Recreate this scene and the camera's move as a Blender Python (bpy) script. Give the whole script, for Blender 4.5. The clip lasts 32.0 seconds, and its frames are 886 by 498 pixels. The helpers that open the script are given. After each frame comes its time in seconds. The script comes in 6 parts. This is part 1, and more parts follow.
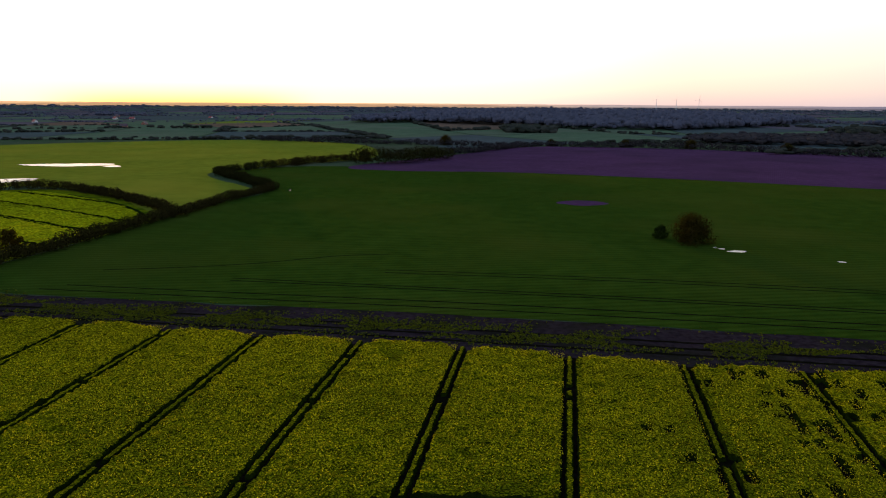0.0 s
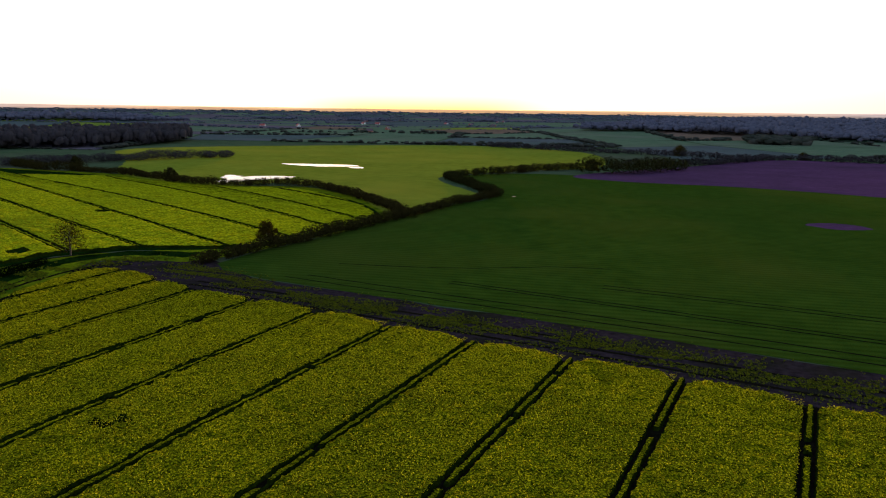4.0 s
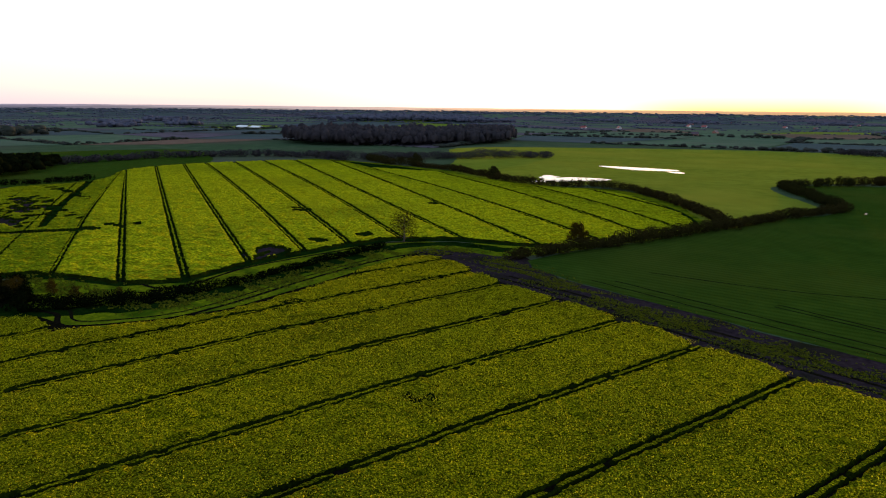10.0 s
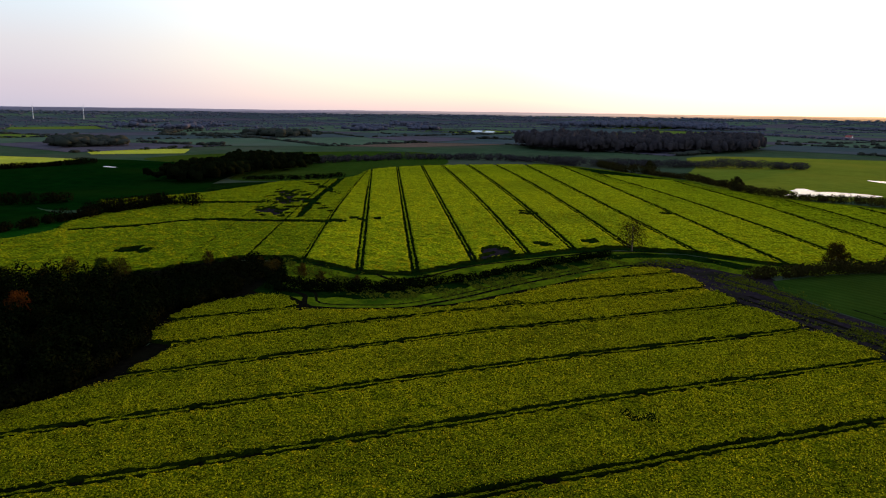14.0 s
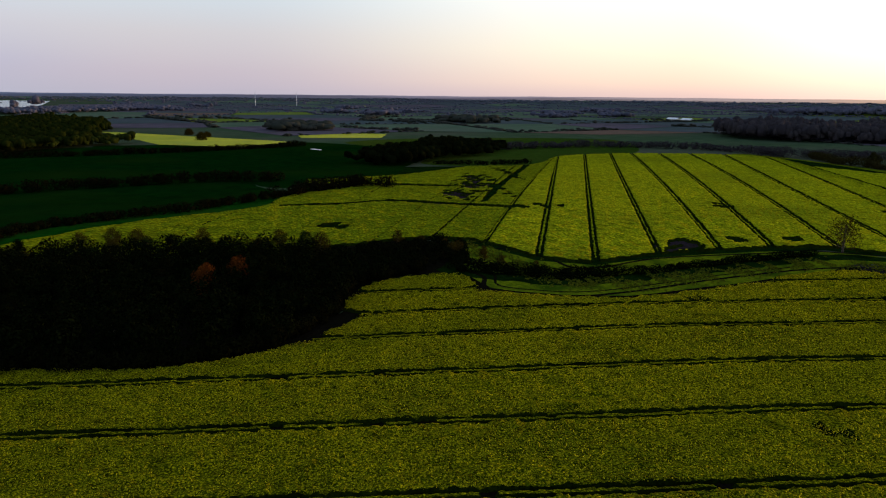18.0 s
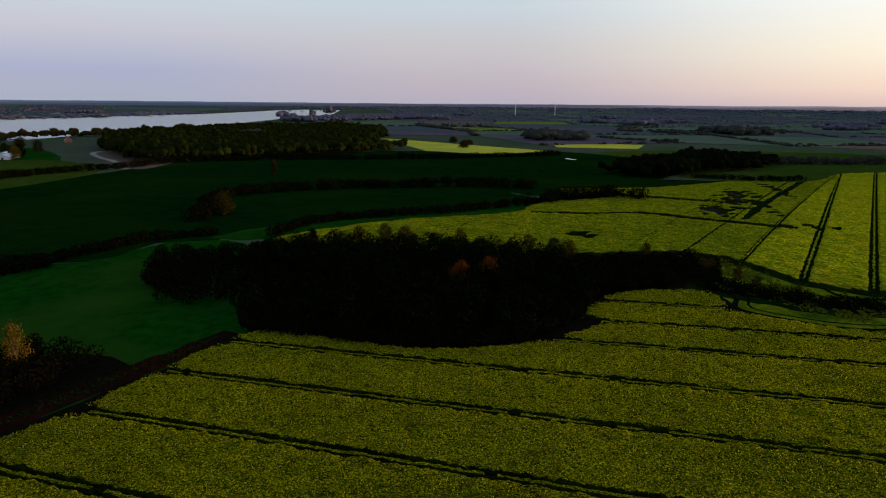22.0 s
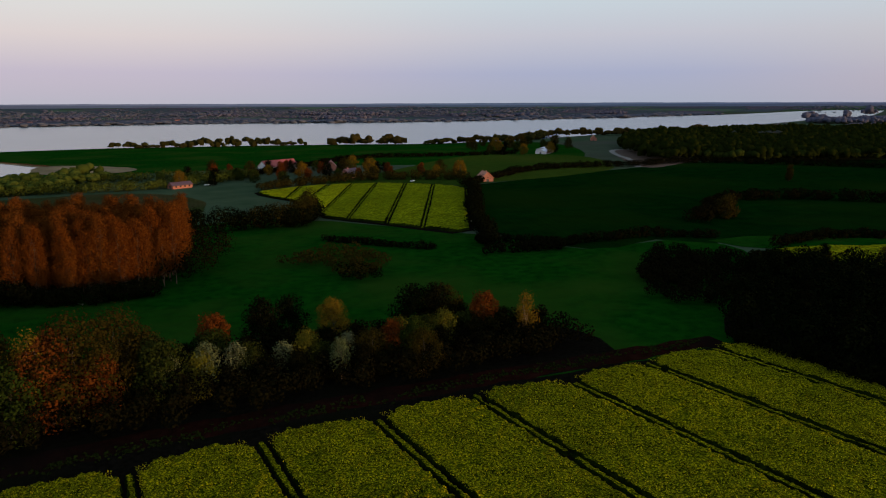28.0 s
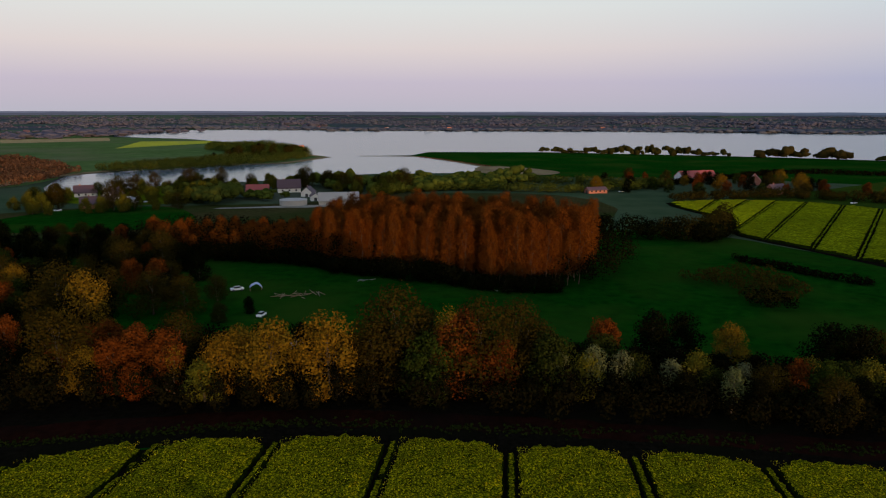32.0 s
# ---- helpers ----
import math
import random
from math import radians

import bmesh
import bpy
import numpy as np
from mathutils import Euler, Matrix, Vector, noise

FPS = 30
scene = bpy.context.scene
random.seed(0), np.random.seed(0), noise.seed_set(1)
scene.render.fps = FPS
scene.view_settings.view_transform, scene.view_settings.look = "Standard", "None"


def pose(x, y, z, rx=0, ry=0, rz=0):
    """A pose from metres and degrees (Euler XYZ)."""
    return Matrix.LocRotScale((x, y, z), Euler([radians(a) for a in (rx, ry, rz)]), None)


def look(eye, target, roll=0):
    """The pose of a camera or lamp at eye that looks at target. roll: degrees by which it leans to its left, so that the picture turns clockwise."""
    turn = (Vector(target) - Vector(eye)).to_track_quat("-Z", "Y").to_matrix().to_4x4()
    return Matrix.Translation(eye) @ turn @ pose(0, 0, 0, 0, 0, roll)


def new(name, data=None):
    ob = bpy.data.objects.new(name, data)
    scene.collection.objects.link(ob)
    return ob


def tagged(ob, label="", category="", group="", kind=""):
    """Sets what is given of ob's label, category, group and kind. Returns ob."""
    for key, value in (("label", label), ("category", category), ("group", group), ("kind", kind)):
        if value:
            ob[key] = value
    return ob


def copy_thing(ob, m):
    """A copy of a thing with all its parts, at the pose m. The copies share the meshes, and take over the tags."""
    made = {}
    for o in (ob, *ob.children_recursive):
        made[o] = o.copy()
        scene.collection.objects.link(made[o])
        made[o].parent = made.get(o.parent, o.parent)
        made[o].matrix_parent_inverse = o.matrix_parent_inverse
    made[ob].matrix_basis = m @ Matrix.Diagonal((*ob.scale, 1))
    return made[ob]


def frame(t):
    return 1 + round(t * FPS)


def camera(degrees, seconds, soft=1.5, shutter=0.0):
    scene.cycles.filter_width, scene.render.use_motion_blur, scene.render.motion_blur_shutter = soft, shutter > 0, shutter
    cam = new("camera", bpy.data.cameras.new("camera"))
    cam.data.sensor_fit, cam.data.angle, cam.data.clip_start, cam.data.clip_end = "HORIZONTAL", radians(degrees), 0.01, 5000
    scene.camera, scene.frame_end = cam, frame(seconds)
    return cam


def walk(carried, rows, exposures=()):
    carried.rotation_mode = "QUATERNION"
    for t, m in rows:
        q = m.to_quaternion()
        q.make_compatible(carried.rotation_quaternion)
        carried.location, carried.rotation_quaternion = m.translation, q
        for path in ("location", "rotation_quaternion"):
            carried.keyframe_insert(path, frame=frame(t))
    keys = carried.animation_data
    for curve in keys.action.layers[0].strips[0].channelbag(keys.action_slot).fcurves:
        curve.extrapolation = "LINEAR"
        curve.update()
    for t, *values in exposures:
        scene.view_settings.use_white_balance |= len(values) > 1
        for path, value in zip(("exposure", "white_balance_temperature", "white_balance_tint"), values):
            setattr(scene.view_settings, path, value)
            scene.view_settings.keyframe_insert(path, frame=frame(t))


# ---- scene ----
cam = camera(65.4, 32.0, soft=1.15)
PATH = [
    (0, (0.02, 0.00, 57.49), (0.02, 97.85, 36.86), 0.38),
    (0.5, (0.08, 0.32, 57.99), (-3.75, 98.05, 37.12), 0.38),
    (1, (0.07, 0.75, 57.98), (-7.71, 98.26, 37.22), 0.48),
    (1.5, (0.14, 0.95, 58.01), (-11.58, 98.10, 37.39), 0.55),
    (2, (0.35, 1.73, 57.70), (-15.43, 98.36, 37.33), 0.55),
    (2.5, (0.15, 2.44, 57.74), (-19.51, 98.38, 37.50), 0.61),
    (3, (0.17, 3.53, 57.89), (-23.49, 98.58, 37.75), 0.59),
    (3.5, (0.16, 3.79, 57.95), (-27.24, 97.86, 37.96), 0.66),
    (5.5, (0.75, 4.44, 58.08), (-41.20, 92.98, 38.05), 0.59),
    (6, (0.76, 4.42, 58.10), (-44.27, 91.39, 37.88), 0.57),
    (6.5, (0.69, 4.35, 58.22), (-47.36, 89.63, 37.73), 0.55),
    (7, (0.46, 4.23, 58.22), (-50.55, 87.71, 37.51), 0.56),
    (7.5, (0.16, 4.51, 57.91), (-53.84, 86.06, 37.11), 0.39),
    (8, (-0.47, 5.23, 57.66), (-57.46, 84.72, 36.82), 0.34),
    (8.5, (-1.20, 5.85, 57.50), (-61.05, 83.22, 36.75), 0.44),
    (9, (-1.38, 6.04, 57.56), (-64.14, 81.14, 37.03), 0.47),
    (9.5, (-1.22, 6.28, 57.90), (-66.82, 78.96, 37.55), 0.43),
    (10, (-1.46, 6.87, 57.89), (-69.93, 76.94, 37.82), 0.57),
    (10.5, (-2.11, 7.38, 57.78), (-73.28, 74.78, 37.96), 0.74),
    (11, (-2.57, 7.82, 57.67), (-76.42, 72.32, 38.01), 0.88),
    (11.5, (-2.83, 8.32, 57.43), (-79.32, 69.67, 37.77), 0.85),
    (12, (-3.04, 8.70, 57.19), (-82.08, 66.71, 37.51), 0.81),
    (12.5, (-3.32, 8.40, 57.17), (-84.69, 63.08, 37.40), 0.79),
    (13, (-3.55, 8.26, 56.99), (-87.11, 59.50, 37.21), 0.73),
    (13.5, (-3.75, 8.43, 56.76), (-89.45, 56.07, 37.11), 0.71),
    (14, (-3.82, 8.40, 56.66), (-91.29, 52.75, 37.14), 0.73),
    (14.5, (-3.83, 8.56, 56.50), (-92.81, 49.91, 37.18), 0.81),
    (16.5, (-3.18, 8.67, 56.56), (-96.32, 38.89, 36.28), 0.57),
    (17, (-2.86, 8.59, 56.40), (-96.90, 35.47, 35.59), 0.56),
    (17.5, (-2.30, 8.47, 56.47), (-97.20, 31.75, 35.18), 0.54),
    (18, (-1.44, 8.31, 56.65), (-97.11, 27.79, 35.00), 0.54),
    (18.5, (-0.87, 7.97, 56.63), (-97.21, 23.47, 34.73), 0.52),
    (19, (-0.42, 7.34, 56.49), (-97.27, 18.79, 34.40), 0.50),
    (19.5, (-0.03, 7.50, 56.47), (-97.32, 14.49, 34.41), 0.40),
    (20, (1.66, 8.03, 56.70), (-95.90, 10.16, 34.84), 0.37),
    (20.5, (2.82, 7.74, 56.88), (-94.83, 5.50, 35.47), 0.37),
    (21, (4.52, 7.89, 57.09), (-93.02, 1.11, 36.11), 0.42),
    (21.5, (5.67, 7.97, 57.25), (-91.52, -3.30, 36.61), 0.46),
    (22, (6.50, 8.27, 57.47), (-90.07, -7.48, 36.82), 0.48),
    (22.5, (7.29, 8.62, 57.63), (-88.45, -11.54, 36.94), 0.46),
    (23, (7.88, 8.71, 57.64), (-86.84, -15.74, 36.89), 0.37),
    (23.5, (8.45, 8.81, 57.80), (-85.05, -19.87, 36.93), 0.38),
    (24, (9.00, 9.04, 57.96), (-83.10, -23.79, 37.01), 0.38),
    (24.5, (9.09, 9.31, 57.94), (-81.39, -27.71, 36.93), 0.43),
    (26.5, (5.37, 7.95, 56.37), (-73.08, -50.31, 35.14), -0.20),
    (27, (5.09, 7.77, 56.35), (-68.52, -56.54, 35.25), -0.18),
    (27.5, (5.61, 8.03, 56.72), (-62.79, -61.88, 35.86), -0.18),
    (28, (6.01, 8.77, 57.32), (-57.13, -65.96, 36.61), -0.17),
    (28.5, (5.85, 9.22, 57.63), (-51.39, -70.15, 37.02), -0.24),
    (29, (5.78, 9.35, 57.74), (-45.53, -74.00, 37.22), -0.15),
    (29.5, (5.47, 9.06, 57.66), (-39.62, -77.80, 37.11), 0.04),
    (30, (5.27, 8.72, 57.55), (-33.38, -81.17, 36.93), 0.31),
    (30.5, (5.16, 8.52, 57.53), (-26.44, -84.11, 37.03), 0.42),
    (31, (4.93, 7.66, 57.27), (-19.15, -87.29, 37.14), 0.48),
    (31.5, (4.60, 7.59, 57.34), (-12.11, -88.99, 37.54), 0.41),
    (32, (4.35, 8.44, 57.74), (-6.98, -88.97, 38.18), 0.10),
]
walk(cam, [(t, look(eye, target, roll)) for t, eye, target, roll in PATH],
     exposures=[(0, 0.25), (3, 0.46), (9, 0.60), (13, 0.42), (17, 0.16), (19, 0.02), (22, -0.08), (24, -0.14), (32, -0.12)])

from mathutils import geometry

# ---------------------------------------------------------------- world and sun
SUN_AZ = radians(-20.3)          # from +y, towards +x
SUN_DIR = Vector((math.sin(SUN_AZ), math.cos(SUN_AZ), math.tan(radians(2.0)))).normalized()

world = bpy.data.worlds.new("dusk_sky")
scene.world = world
world.use_nodes = True
wn, wl = world.node_tree.nodes, world.node_tree.links
wn.clear()


def wnode(kind, operation=None, data_type=None, blend_type=None):
    n = wn.new(kind)
    if operation:
        n.operation = operation
    if data_type:
        n.data_type = data_type
    if blend_type:
        n.blend_type = blend_type
    return n


def wmath(op, a, b=None, clamp=False):
    n = wnode("ShaderNodeMath", operation=op)
    n.use_clamp = clamp
    for i, v in enumerate((a, b)):
        if v is None:
            continue
        if isinstance(v, (int, float)):
            n.inputs[i].default_value = v
        else:
            wl.new(v, n.inputs[i])
    return n.outputs[0]


w_out = wnode("ShaderNodeOutputWorld")
w_coord = wnode("ShaderNodeTexCoord")
w_sep = wnode("ShaderNodeSeparateXYZ")
wl.new(w_coord.outputs["Generated"], w_sep.inputs[0])
w_up = wmath("ABSOLUTE", w_sep.outputs["Z"])
w_dot = wnode("ShaderNodeVectorMath", operation="DOT_PRODUCT")
w_dot.inputs[1].default_value = (math.sin(SUN_AZ), math.cos(SUN_AZ), 0.0)
wl.new(w_coord.outputs["Generated"], w_dot.inputs[0])


def sky_ramp(stops):
    """Colour of the sky by height above the horizon, on one bearing from the sun."""
    n = wnode("ShaderNodeValToRGB")
    e = n.color_ramp.elements
    while len(e) < len(stops):
        e.new(0.5)
    for k, (at, col) in zip(e, stops):
        k.position, k.color = at, (*col, 1)
    wl.new(w_up, n.inputs[0])
    return n.outputs[0]


def sky_mix(fac, a, b):
    n = wnode("ShaderNodeMix", data_type="RGBA")
    wl.new(fac, n.inputs[0])
    wl.new(a, n.inputs[6])
    wl.new(b, n.inputs[7])
    return n.outputs[2]


def bearing(lo, hi):
    n = wnode("ShaderNodeMapRange")
    n.interpolation_type = "SMOOTHSTEP"
    n.inputs["From Min"].default_value, n.inputs["From Max"].default_value = lo, hi
    wl.new(w_dot.outputs["Value"], n.inputs["Value"])
    return n.outputs[0]


# clear sky at sunset, bearing by bearing from opposite the sun towards it
OVERHEAD = ((0.24, (0.54, 0.67, 0.80)), (0.5, (0.34, 0.47, 0.66)), (1.0, (0.19, 0.30, 0.50)))
SUNWARD = ((0.26, (1.6, 1.45, 1.2)), (0.5, (0.75, 0.78, 0.80)), (1.0, (0.22, 0.34, 0.56)))
w_far = sky_ramp(((0.0, (0.50, 0.50, 0.60)), (0.04, (0.50, 0.48, 0.64)), (0.085, (0.68, 0.61, 0.66)), (0.14, (0.70, 0.72, 0.74)), *OVERHEAD))
w_back = sky_ramp(((0.0, (0.40, 0.45, 0.57)), (0.04, (0.36, 0.42, 0.63)), (0.09, (0.53, 0.54, 0.66)), (0.14, (0.57, 0.66, 0.74)), *OVERHEAD))
w_side = sky_ramp(((0.0, (0.46, 0.44, 0.54)), (0.03, (0.48, 0.45, 0.55)), (0.08, (0.54, 0.53, 0.60)), (0.13, (0.55, 0.63, 0.72)), *OVERHEAD))
w_flank = sky_ramp(((0.0, (0.70, 0.54, 0.54)), (0.02, (0.86, 0.68, 0.59)), (0.065, (0.95, 0.87, 0.73)), (0.12, (0.96, 0.95, 0.90)), *SUNWARD))
w_near = sky_ramp(((0.0, (0.92, 0.76, 0.68)), (0.025, (1.05, 0.97, 0.84)), (0.06, (1.30, 1.24, 1.12)), (0.13, (1.5, 1.45, 1.35)), *SUNWARD))
w_core = sky_ramp(((0.0, (0.92, 0.52, 0.28)), (0.015, (1.08, 0.84, 0.64)), (0.04, (1.4, 1.28, 1.10)), (0.10, (1.8, 1.7, 1.5)), *SUNWARD))
w_all = sky_mix(bearing(-0.85, -0.35), w_far, w_back)
w_all = sky_mix(bearing(-0.25, 0.2), w_all, w_side)
w_all = sky_mix(bearing(0.25, 0.78), w_all, w_flank)
w_all = sky_mix(bearing(0.76, 0.975), w_all, w_near)
w_all = sky_mix(bearing(0.982, 0.9992), w_all, w_core)
w_sky = wnode("ShaderNodeTexSky")
w_sky.sky_type, w_sky.sun_disc = "NISHITA", False
w_sky.sun_elevation, w_sky.sun_rotation = radians(2.0), SUN_AZ
w_bg_sky = wnode("ShaderNodeBackground")
w_bg_sky.inputs[1].default_value = 0.05
wl.new(w_sky.outputs[0], w_bg_sky.inputs[0])
w_bg = wnode("ShaderNodeBackground")
w_bg.inputs[1].default_value = 1.0
wl.new(w_all, w_bg.inputs[0])
w_sum = wnode("ShaderNodeAddShader")
wl.new(w_bg.outputs[0], w_sum.inputs[0])
wl.new(w_bg_sky.outputs[0], w_sum.inputs[1])
wl.new(w_sum.outputs[0], w_out.inputs[0])

sun_data = bpy.data.lights.new("sun", "SUN")
sun_data.energy, sun_data.angle, sun_data.color = 4.0, radians(2.0), (1.0, 0.58, 0.28)
sun = new("sun", sun_data)
sun.matrix_world = look(SUN_DIR * 900, (0, 0, 0))


# ---------------------------------------------------------------- materials
MATS = {}


def ground_mat(name, a, b, c=None, big=0.02, small=0.6, rough=0.9, bump=0.25, fine=4.0, rows=None, rowmix=0.35, spec=0.0, tint=(1, 1, 1), clump=None, sheen=0.0, fuzz=(1, 1, 1), cells=None, gaps=(0.30, 0.62, (0.16, 0.24, 0.3))):
    """Soil or crop seen from above: two colours mixed at two scales, a third in patches, drill rows along an angle."""
    m = bpy.data.materials.new(name)
    m.use_nodes = True
    n, l = m.node_tree.nodes, m.node_tree.links
    bs = n["Principled BSDF"]
    geo = n.new("ShaderNodeNewGeometry")

    def noise_at(scale, detail=4.0, vec=None):
        t = n.new("ShaderNodeTexNoise")
        t.inputs["Scale"].default_value, t.inputs["Detail"].default_value = scale, detail
        l.new(vec or geo.outputs["Position"], t.inputs["Vector"])
        return t.outputs["Fac"]

    def mix(fac, x, y):
        t = n.new("ShaderNodeMix")
        t.data_type = "RGBA"
        l.new(fac, t.inputs[0])
        for s, v in ((6, x), (7, y)):
            if isinstance(v, tuple):
                t.inputs[s].default_value = (*v, 1)
            else:
                l.new(v, t.inputs[s])
        return t.outputs[2]

    def span(fac, lo, hi):
        t = n.new("ShaderNodeMapRange")
        t.inputs["From Min"].default_value, t.inputs["From Max"].default_value = lo, hi
        l.new(fac, t.inputs["Value"])
        return t.outputs[0]

    col = mix(span(noise_at(small, 6.0), 0.34, 0.66), a, b)
    if c:
        col = mix(span(noise_at(big, 5.0), 0.46, 0.68), col, c)
    dim = n.new("ShaderNodeMix")
    dim.data_type, dim.blend_type = "RGBA", "MULTIPLY"
    l.new(span(noise_at(big * 2.7, 3.0), 0.3, 0.8), dim.inputs[0])
    l.new(col, dim.inputs[6])
    dim.inputs[7].default_value = (0.72, 0.78, 0.7, 1)
    col = dim.outputs[2]
    lump = None
    # cells: shade between plant clumps painted in, dark where the bump is low
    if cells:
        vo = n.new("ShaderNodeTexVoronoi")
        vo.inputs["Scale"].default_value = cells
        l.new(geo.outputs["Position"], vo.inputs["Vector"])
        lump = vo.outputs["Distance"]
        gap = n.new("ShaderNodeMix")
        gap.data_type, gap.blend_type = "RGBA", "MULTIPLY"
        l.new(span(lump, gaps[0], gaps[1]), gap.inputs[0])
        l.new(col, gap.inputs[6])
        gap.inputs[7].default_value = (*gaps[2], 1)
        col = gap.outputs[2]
    # clump: larger hollows of the canopy painted darker, as shade
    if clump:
        hollow_shade = n.new("ShaderNodeMix")
        hollow_shade.data_type, hollow_shade.blend_type = "RGBA", "MULTIPLY"
        l.new(span(noise_at(clump, 3.0), 0.53, 0.33), hollow_shade.inputs[0])
        l.new(col, hollow_shade.inputs[6])
        hollow_shade.inputs[7].default_value = (0.22, 0.34, 0.4, 1)
        col = hollow_shade.outputs[2]
    height = noise_at(fine, 5.0)
    if rows is not None:
        mp = n.new("ShaderNodeMapping")
        mp.inputs["Rotation"].default_value = (0, 0, radians(rows[0]))
        l.new(geo.outputs["Position"], mp.inputs["Vector"])
        wv = n.new("ShaderNodeTexWave")
        wv.inputs["Scale"].default_value = 0.314 / rows[1]
        wv.inputs["Distortion"].default_value, wv.inputs["Detail"].default_value = 1.2, 3.0
        wv.inputs["Detail Scale"].default_value = 0.4
        l.new(mp.outputs[0], wv.inputs["Vector"])
        dark = n.new("ShaderNodeMix")
        dark.data_type, dark.blend_type = "RGBA", "MULTIPLY"
        f = n.new("ShaderNodeMath")
        f.operation = "MULTIPLY"
        f.inputs[1].default_value = rowmix
        l.new(wv.outputs["Fac"], f.inputs[0])
        l.new(f.outputs[0], dark.inputs[0])
        l.new(col, dark.inputs[6])
        dark.inputs[7].default_value = (0.55, 0.6, 0.5, 1)
        col = dark.outputs[2]
    l.new(col, bs.inputs["Base Color"])
    bs.inputs["Roughness"].default_value = rough
    bs.inputs["Specular IOR Level"].default_value = spec
    bs.inputs["Specular Tint"].default_value = (*tint, 1)
    bs.inputs["Sheen Weight"].default_value, bs.inputs["Sheen Roughness"].default_value = sheen, 0.5
    bs.inputs["Sheen Tint"].default_value = (*fuzz, 1)
    bp = n.new("ShaderNodeBump")
    bp.inputs["Strength"].default_value, bp.inputs["Distance"].default_value = bump, 0.4
    l.new(height if lump is None else span(lump, 0.7, 0.1), bp.inputs["Height"])
    l.new(bp.outputs[0], bs.inputs["Normal"])
    MATS[name] = m
    return m


def leaf_mat(name, a, b, c=None, rough=0.7, thin=0.0):
    """Foliage: colour by island and by plant."""
    m = bpy.data.materials.new(name)
    m.use_nodes = True
    n, l = m.node_tree.nodes, m.node_tree.links
    bs = n["Principled BSDF"]
    geo, info = n.new("ShaderNodeNewGeometry"), n.new("ShaderNodeObjectInfo")
    t = n.new("ShaderNodeMix")
    t.data_type = "RGBA"
    l.new(geo.outputs["Random Per Island"], t.inputs[0])
    t.inputs[6].default_value, t.inputs[7].default_value = (*a, 1), (*b, 1)
    col = t.outputs[2]
    if c:
        u = n.new("ShaderNodeMix")
        u.data_type = "RGBA"
        f = n.new("ShaderNodeMath")
        f.operation = "MULTIPLY"
        f.inputs[1].default_value = 0.7
        l.new(info.outputs["Random"], f.inputs[0])
        l.new(f.outputs[0], u.inputs[0])
        l.new(col, u.inputs[6])
        u.inputs[7].default_value = (*c, 1)
        col = u.outputs[2]
    l.new(col, bs.inputs["Base Color"])
    bs.inputs["Roughness"].default_value = rough
    bs.inputs["Specular IOR Level"].default_value = 0.0
    if thin:
        tr, mx = n.new("ShaderNodeBsdfTranslucent"), n.new("ShaderNodeMixShader")
        l.new(col, tr.inputs["Color"])
        mx.inputs[0].default_value = thin
        l.new(bs.outputs[0], mx.inputs[1])
        l.new(tr.outputs[0], mx.inputs[2])
        l.new(mx.outputs[0], n["Material Output"].inputs["Surface"])
    MATS[name] = m
    return m


def plain_mat(name, a, b=None, scale=3.0, rough=0.7, metal=0.0, bump=0.1):
    m = bpy.data.materials.new(name)
    m.use_nodes = True
    n, l = m.node_tree.nodes, m.node_tree.links
    bs = n["Principled BSDF"]
    bs.inputs["Roughness"].default_value, bs.inputs["Metallic"].default_value = rough, metal
    tc, t, r = n.new("ShaderNodeTexCoord"), n.new("ShaderNodeTexNoise"), n.new("ShaderNodeMix")
    t.inputs["Scale"].default_value, t.inputs["Detail"].default_value = scale, 5.0
    l.new(tc.outputs["Object"], t.inputs["Vector"])
    r.data_type = "RGBA"
    l.new(t.outputs["Fac"], r.inputs[0])
    b = b or tuple(v * 0.7 for v in a)
    r.inputs[6].default_value, r.inputs[7].default_value = (*a, 1), (*b, 1)
    l.new(r.outputs[2], bs.inputs["Base Color"])
    bp = n.new("ShaderNodeBump")
    bp.inputs["Strength"].default_value = bump
    l.new(t.outputs["Fac"], bp.inputs["Height"])
    l.new(bp.outputs[0], bs.inputs["Normal"])
    MATS[name] = m
    return m


ground_mat("farmland", (0.034, 0.058, 0.030), (0.050, 0.074, 0.040), (0.062, 0.062, 0.046), big=0.004, small=0.05)
# near-black soil, so that it also carries the shade under belt and thicket
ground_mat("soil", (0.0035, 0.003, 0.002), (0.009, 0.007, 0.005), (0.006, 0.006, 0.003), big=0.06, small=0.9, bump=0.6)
ground_mat("mud", (0.014, 0.009, 0.013), (0.030, 0.021, 0.027), (0.012, 0.012, 0.007), big=0.07, small=0.6, bump=0.7)
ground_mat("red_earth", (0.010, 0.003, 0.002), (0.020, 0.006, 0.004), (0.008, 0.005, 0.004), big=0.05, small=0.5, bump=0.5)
ground_mat("rank_grass", (0.003, 0.011, 0.0015), (0.009, 0.021, 0.003), (0.002, 0.007, 0.001), big=0.1, small=0.8, bump=0.8)
ground_mat("rape_edge", (0.006, 0.010, 0.001), (0.016, 0.023, 0.002), (0.005, 0.008, 0.001), big=0.1, small=1.5, bump=0.8)
ground_mat("ploughed", (0.060, 0.026, 0.066), (0.082, 0.036, 0.086), (0.052, 0.026, 0.056), big=0.01, small=0.2, rows=(25, 1.5), rowmix=0.3)
ground_mat("brown_field", (0.115, 0.075, 0.060), (0.145, 0.095, 0.075), (0.10, 0.07, 0.055), big=0.01, small=0.15, rows=(60, 2.0), rowmix=0.2)
